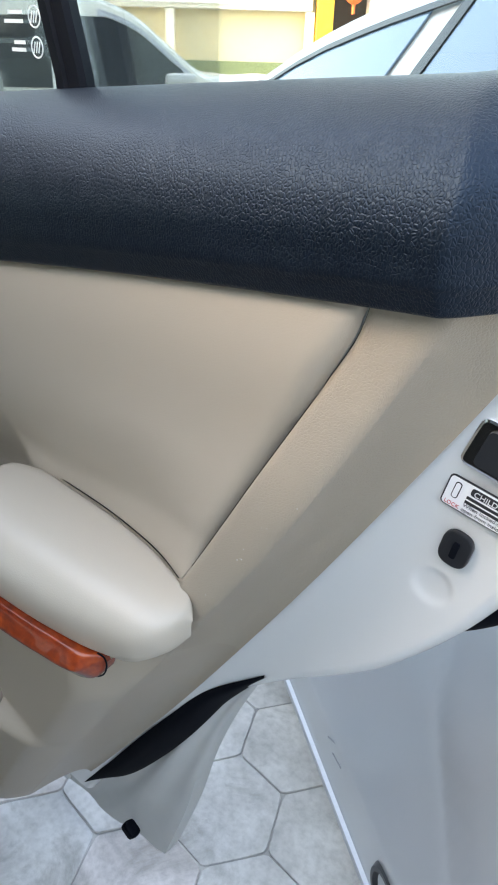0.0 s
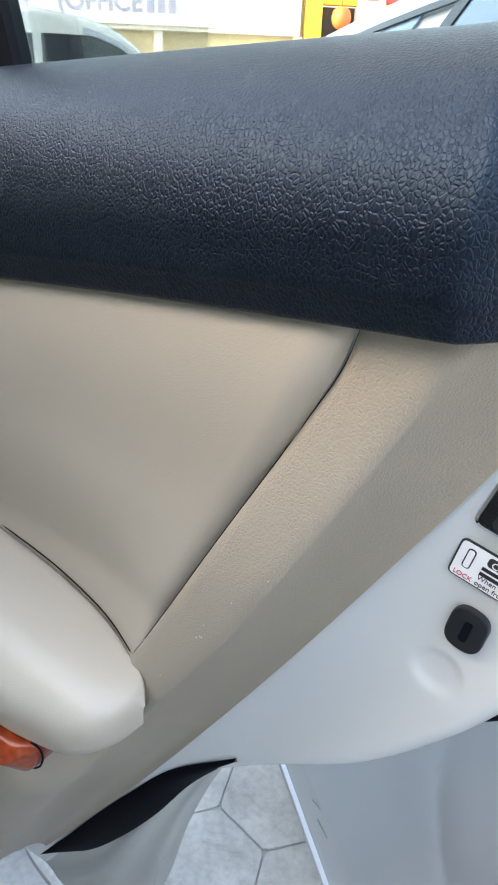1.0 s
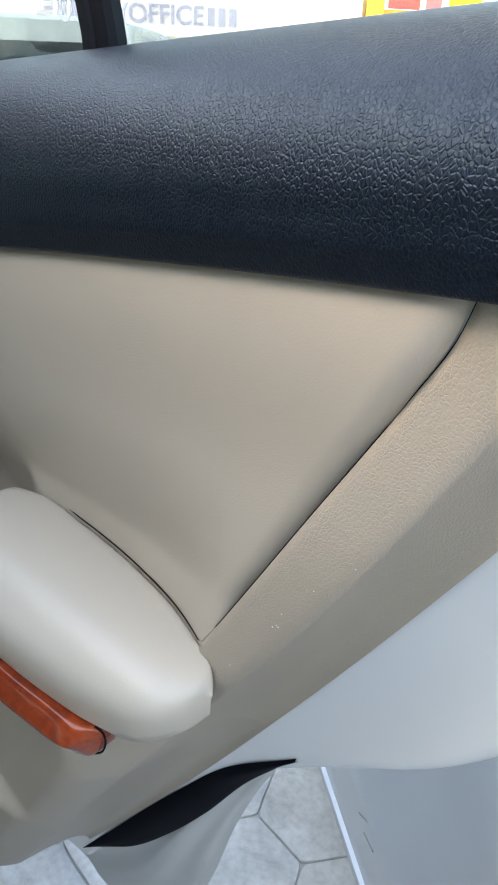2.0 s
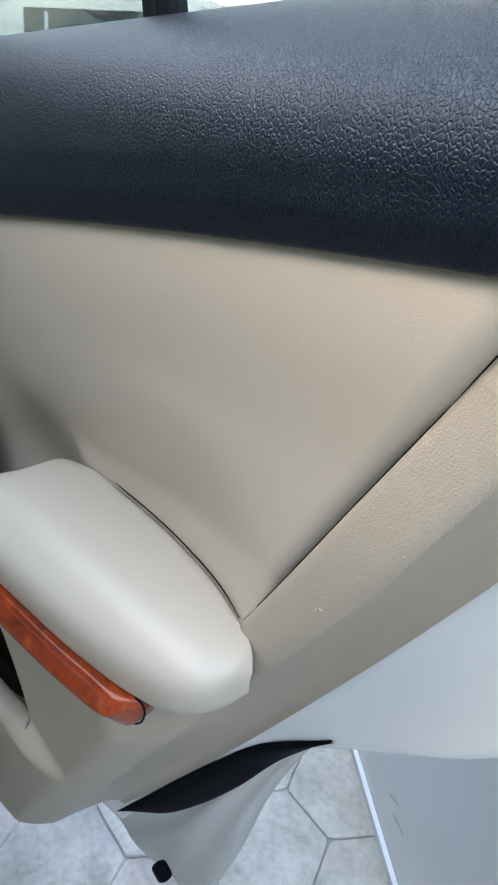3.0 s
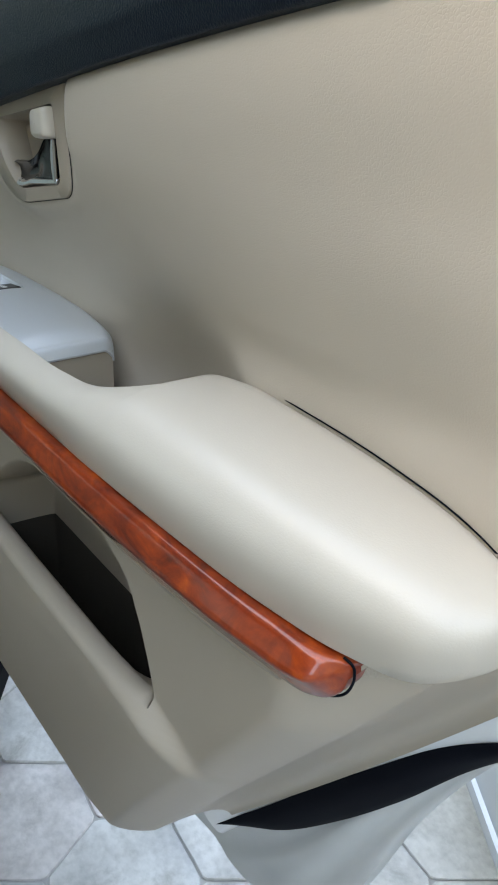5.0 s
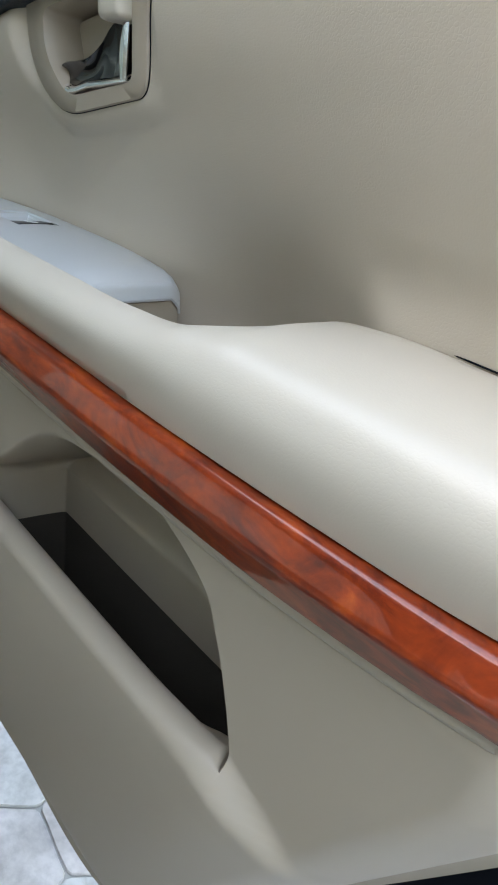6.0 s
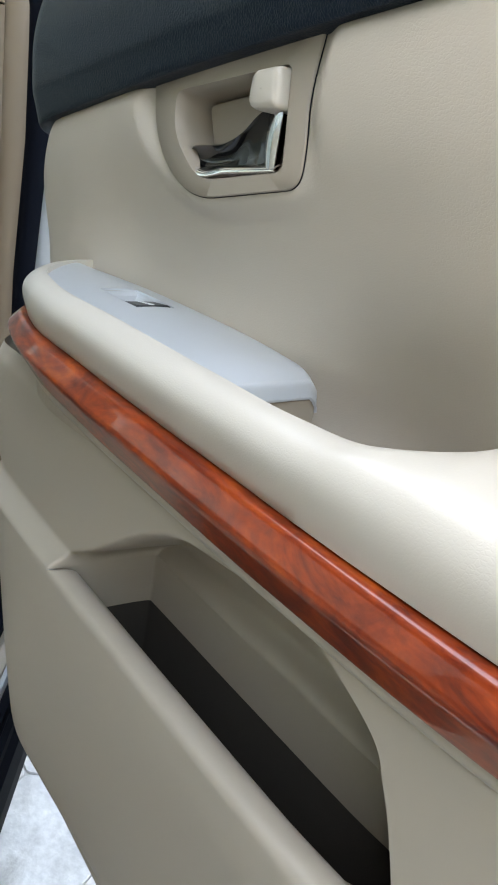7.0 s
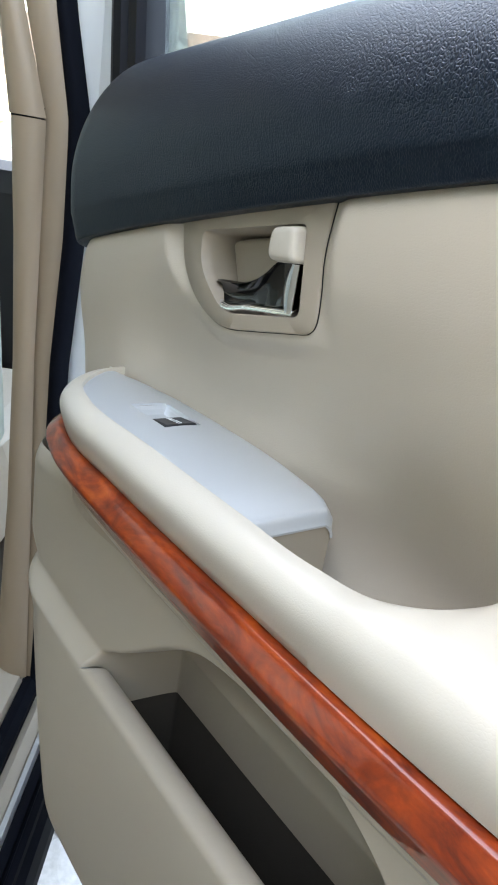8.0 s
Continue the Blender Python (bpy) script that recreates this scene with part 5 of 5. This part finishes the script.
bm = sheet(np.array([[(3.63 + r * (1 + 0.04 * math.cos(8 * t)) * math.cos(t), -0.35 + r * math.sin(t), 2.58 + h) for t in a] for r, h in prof]), closed=True)
bmesh.ops.transform(bm, matrix=BLD, verts=bm.verts)
part("lantern_shade", bm, material("orange_paper", (0.85, 0.16, 0.04), 0.6, var=0.2, var_scale=4.0), lantern)
part("lantern_cord", block((0.02, 0.02, 0.24), BLD @ pose(3.63, -0.35, 3.02)), BLACK, lantern)

# ==== ground ====
EARTH = material("grey_asphalt", (0.17, 0.168, 0.16), 0.9, var=0.15, var_scale=0.6, noise_scale=120, noise_bump=0.002)
g = bmesh.new()
bmesh.ops.create_grid(g, x_segments=2, y_segments=2, size=400)
bmesh.ops.translate(g, vec=(0, 0, -0.006), verts=g.verts)
me = bpy.data.meshes.new("ground")
g.to_mesh(me)
g.free()
me.materials.append(EARTH)
ground = tagged(new("ground", me), "grey ground stretching to the horizon", "ground", kind="structure")

# pale hexagonal paving slabs with dark joints
m = bpy.data.materials.new("pale_paving")
m.use_nodes = True
n, l = m.node_tree.nodes, m.node_tree.links
b = n["Principled BSDF"]
co, info = n.new("ShaderNodeTexCoord"), n.new("ShaderNodeObjectInfo")
geo = n.new("ShaderNodeNewGeometry")
n1, n2 = n.new("ShaderNodeTexNoise"), n.new("ShaderNodeTexNoise")
n1.inputs["Scale"].default_value, n1.inputs["Detail"].default_value = 9.0, 6.0
n2.inputs["Scale"].default_value, n2.inputs["Detail"].default_value = 70.0, 8.0
l.new(geo.outputs["Position"], n1.inputs["Vector"])
l.new(geo.outputs["Position"], n2.inputs["Vector"])
r1 = n.new("ShaderNodeValToRGB")
r1.color_ramp.elements[0].position, r1.color_ramp.elements[0].color = 0.30, (0.40, 0.392, 0.375, 1)
r1.color_ramp.elements[1].position, r1.color_ramp.elements[1].color = 0.62, (0.66, 0.65, 0.63, 1)
l.new(n1.outputs["Fac"], r1.inputs["Fac"])
mix = n.new("ShaderNodeMix")
mix.data_type, mix.blend_type = "RGBA", "MULTIPLY"
mix.inputs[0].default_value = 1.0
rr = n.new("ShaderNodeMapRange")
rr.inputs["From Min"].default_value, rr.inputs["From Max"].default_value = 0.25, 0.60
rr.inputs["To Min"].default_value, rr.inputs["To Max"].default_value = 0.78, 1.0
l.new(n2.outputs["Fac"], rr.inputs["Value"])
tone = n.new("ShaderNodeMapRange")
tone.inputs["To Min"].default_value, tone.inputs["To Max"].default_value = 0.88, 1.06
l.new(info.outputs["Random"], tone.inputs["Value"])
mm = n.new("ShaderNodeMath")
mm.operation = "MULTIPLY"
l.new(rr.outputs["Result"], mm.inputs[0])
l.new(tone.outputs["Result"], mm.inputs[1])
l.new(r1.outputs["Color"], mix.inputs[6])
l.new(mm.outputs[0], mix.inputs[7])
rosy = n.new("ShaderNodeMapRange")
rosy.inputs["From Min"].default_value, rosy.inputs["From Max"].default_value = 0.72, 0.80
l.new(info.outputs["Random"], rosy.inputs["Value"])
blush = n.new("ShaderNodeMix")
blush.data_type, blush.blend_type = "RGBA", "MULTIPLY"
blush.inputs[7].default_value = (1.0, 0.94, 0.935, 1)
l.new(rosy.outputs["Result"], blush.inputs[0])
l.new(mix.outputs[2], blush.inputs[6])
b.inputs["Roughness"].default_value = 0.8
bp = n.new("ShaderNodeBump")
bp.inputs["Distance"].default_value = 0.002
bp.inputs["Strength"].default_value = 0.5
l.new(n2.outputs["Fac"], bp.inputs["Height"])
l.new(bp.outputs["Normal"], b.inputs["Normal"])
# darker stains and pale worn patches
stain = n.new("ShaderNodeTexNoise")
stain.inputs["Scale"].default_value, stain.inputs["Detail"].default_value, stain.inputs["Roughness"].default_value = 5.0, 9.0, 0.68
stain.inputs["Distortion"].default_value = 0.8
l.new(geo.outputs["Position"], stain.inputs["Vector"])
dirt = n.new("ShaderNodeMapRange")
dirt.inputs["From Min"].default_value, dirt.inputs["From Max"].default_value = 0.53, 0.70
dirt.inputs["To Max"].default_value = 0.75
l.new(stain.outputs["Fac"], dirt.inputs["Value"])
soil = n.new("ShaderNodeMix")
soil.data_type = "RGBA"
soil.inputs[7].default_value = (0.22, 0.205, 0.18, 1)
l.new(dirt.outputs["Result"], soil.inputs[0])
l.new(blush.outputs[2], soil.inputs[6])
l.new(soil.outputs[2], b.inputs["Base Color"])
PAVING = m
g = bmesh.new()
bmesh.ops.create_grid(g, x_segments=2, y_segments=2, size=1.9)
bmesh.ops.translate(g, vec=(-0.6, 0.35, -0.0042), verts=g.verts)
me = bpy.data.meshes.new("joint_filler")
g.to_mesh(me)
g.free()
me.materials.append(material("cement_joint", (0.40, 0.39, 0.365), 0.95, var=0.7, var_scale=7.0, noise_scale=300.0, noise_bump=0.001))
filler = new("joint_filler", me)
pavement = tagged(new("pavement"), "pale grey hexagonal stone paving", "paving", kind="structure")
filler.parent = pavement
S = 0.1144
hexes = []
for var in range(6):
    rnd = random.Random(var)
    bm = bmesh.new()
    top, mid, low = [], [], []
    corners = [(S * math.cos(radians(60 * k)), S * math.sin(radians(60 * k))) for k in range(6)]
    for k in range(6):
        (x0, y0), (x1, y1) = corners[k], corners[(k + 1) % 6]
        for t in (0.04, 0.28, 0.5, 0.72, 0.96):
            q = 0.9945 - abs(rnd.gauss(0, 0.005)) - (0.012 if t in (0.04, 0.96) else 0.0) * rnd.random()
            x, y = (x0 + (x1 - x0) * t), (y0 + (y1 - y0) * t)
            top.append(bm.verts.new((x * (q - 0.014), y * (q - 0.014), 0.0)))
            mid.append(bm.verts.new((x * q, y * q, -0.0018 - rnd.random() * 0.001)))
            low.append(bm.verts.new((x * q, y * q, -0.03)))
    bm.faces.new(top)
    n_ = len(top)
    for k in range(n_):
        j = (k + 1) % n_
        bm.faces.new((mid[k], mid[j], top[j], top[k]))
        bm.faces.new((low[k], low[j], mid[j], mid[k]))
    bmesh.ops.recalc_face_normals(bm, faces=bm.faces)
    me = bpy.data.meshes.new("paving_slab")
    bm.to_mesh(me)
    bm.free()
    me.materials.append(PAVING)
    hexes.append(me)
HEX_C, HEX_A = Vector((-0.752, -0.031, 0)), radians(53.5)
ax1 = Vector((math.cos(HEX_A + radians(30)), math.sin(HEX_A + radians(30)), 0)) * S * math.sqrt(3)
ax2 = Vector((math.cos(HEX_A + radians(90)), math.sin(HEX_A + radians(90)), 0)) * S * math.sqrt(3)
spots = []
for i in range(-16, 17):
    for j in range(-16, 17):
        c = HEX_C + ax1 * i + ax2 * j
        spots.append(((c - Vector((-0.6, 0.35, 0))).length, i, j, c))
spots.sort(key=lambda s: s[:3])
rnd = random.Random(5)
for d, i, j, c in spots[:290]:
    ob = new("paving_slab", hexes[rnd.randrange(6)])
    ob.parent = pavement
    ob.matrix_basis = Matrix.Translation(c + Vector((0, 0, rnd.uniform(-0.0015, 0.0015)))) @ pose(0, 0, 0, rnd.uniform(-0.3, 0.3), rnd.uniform(-0.3, 0.3), math.degrees(HEX_A) + 60 * rnd.randrange(6))
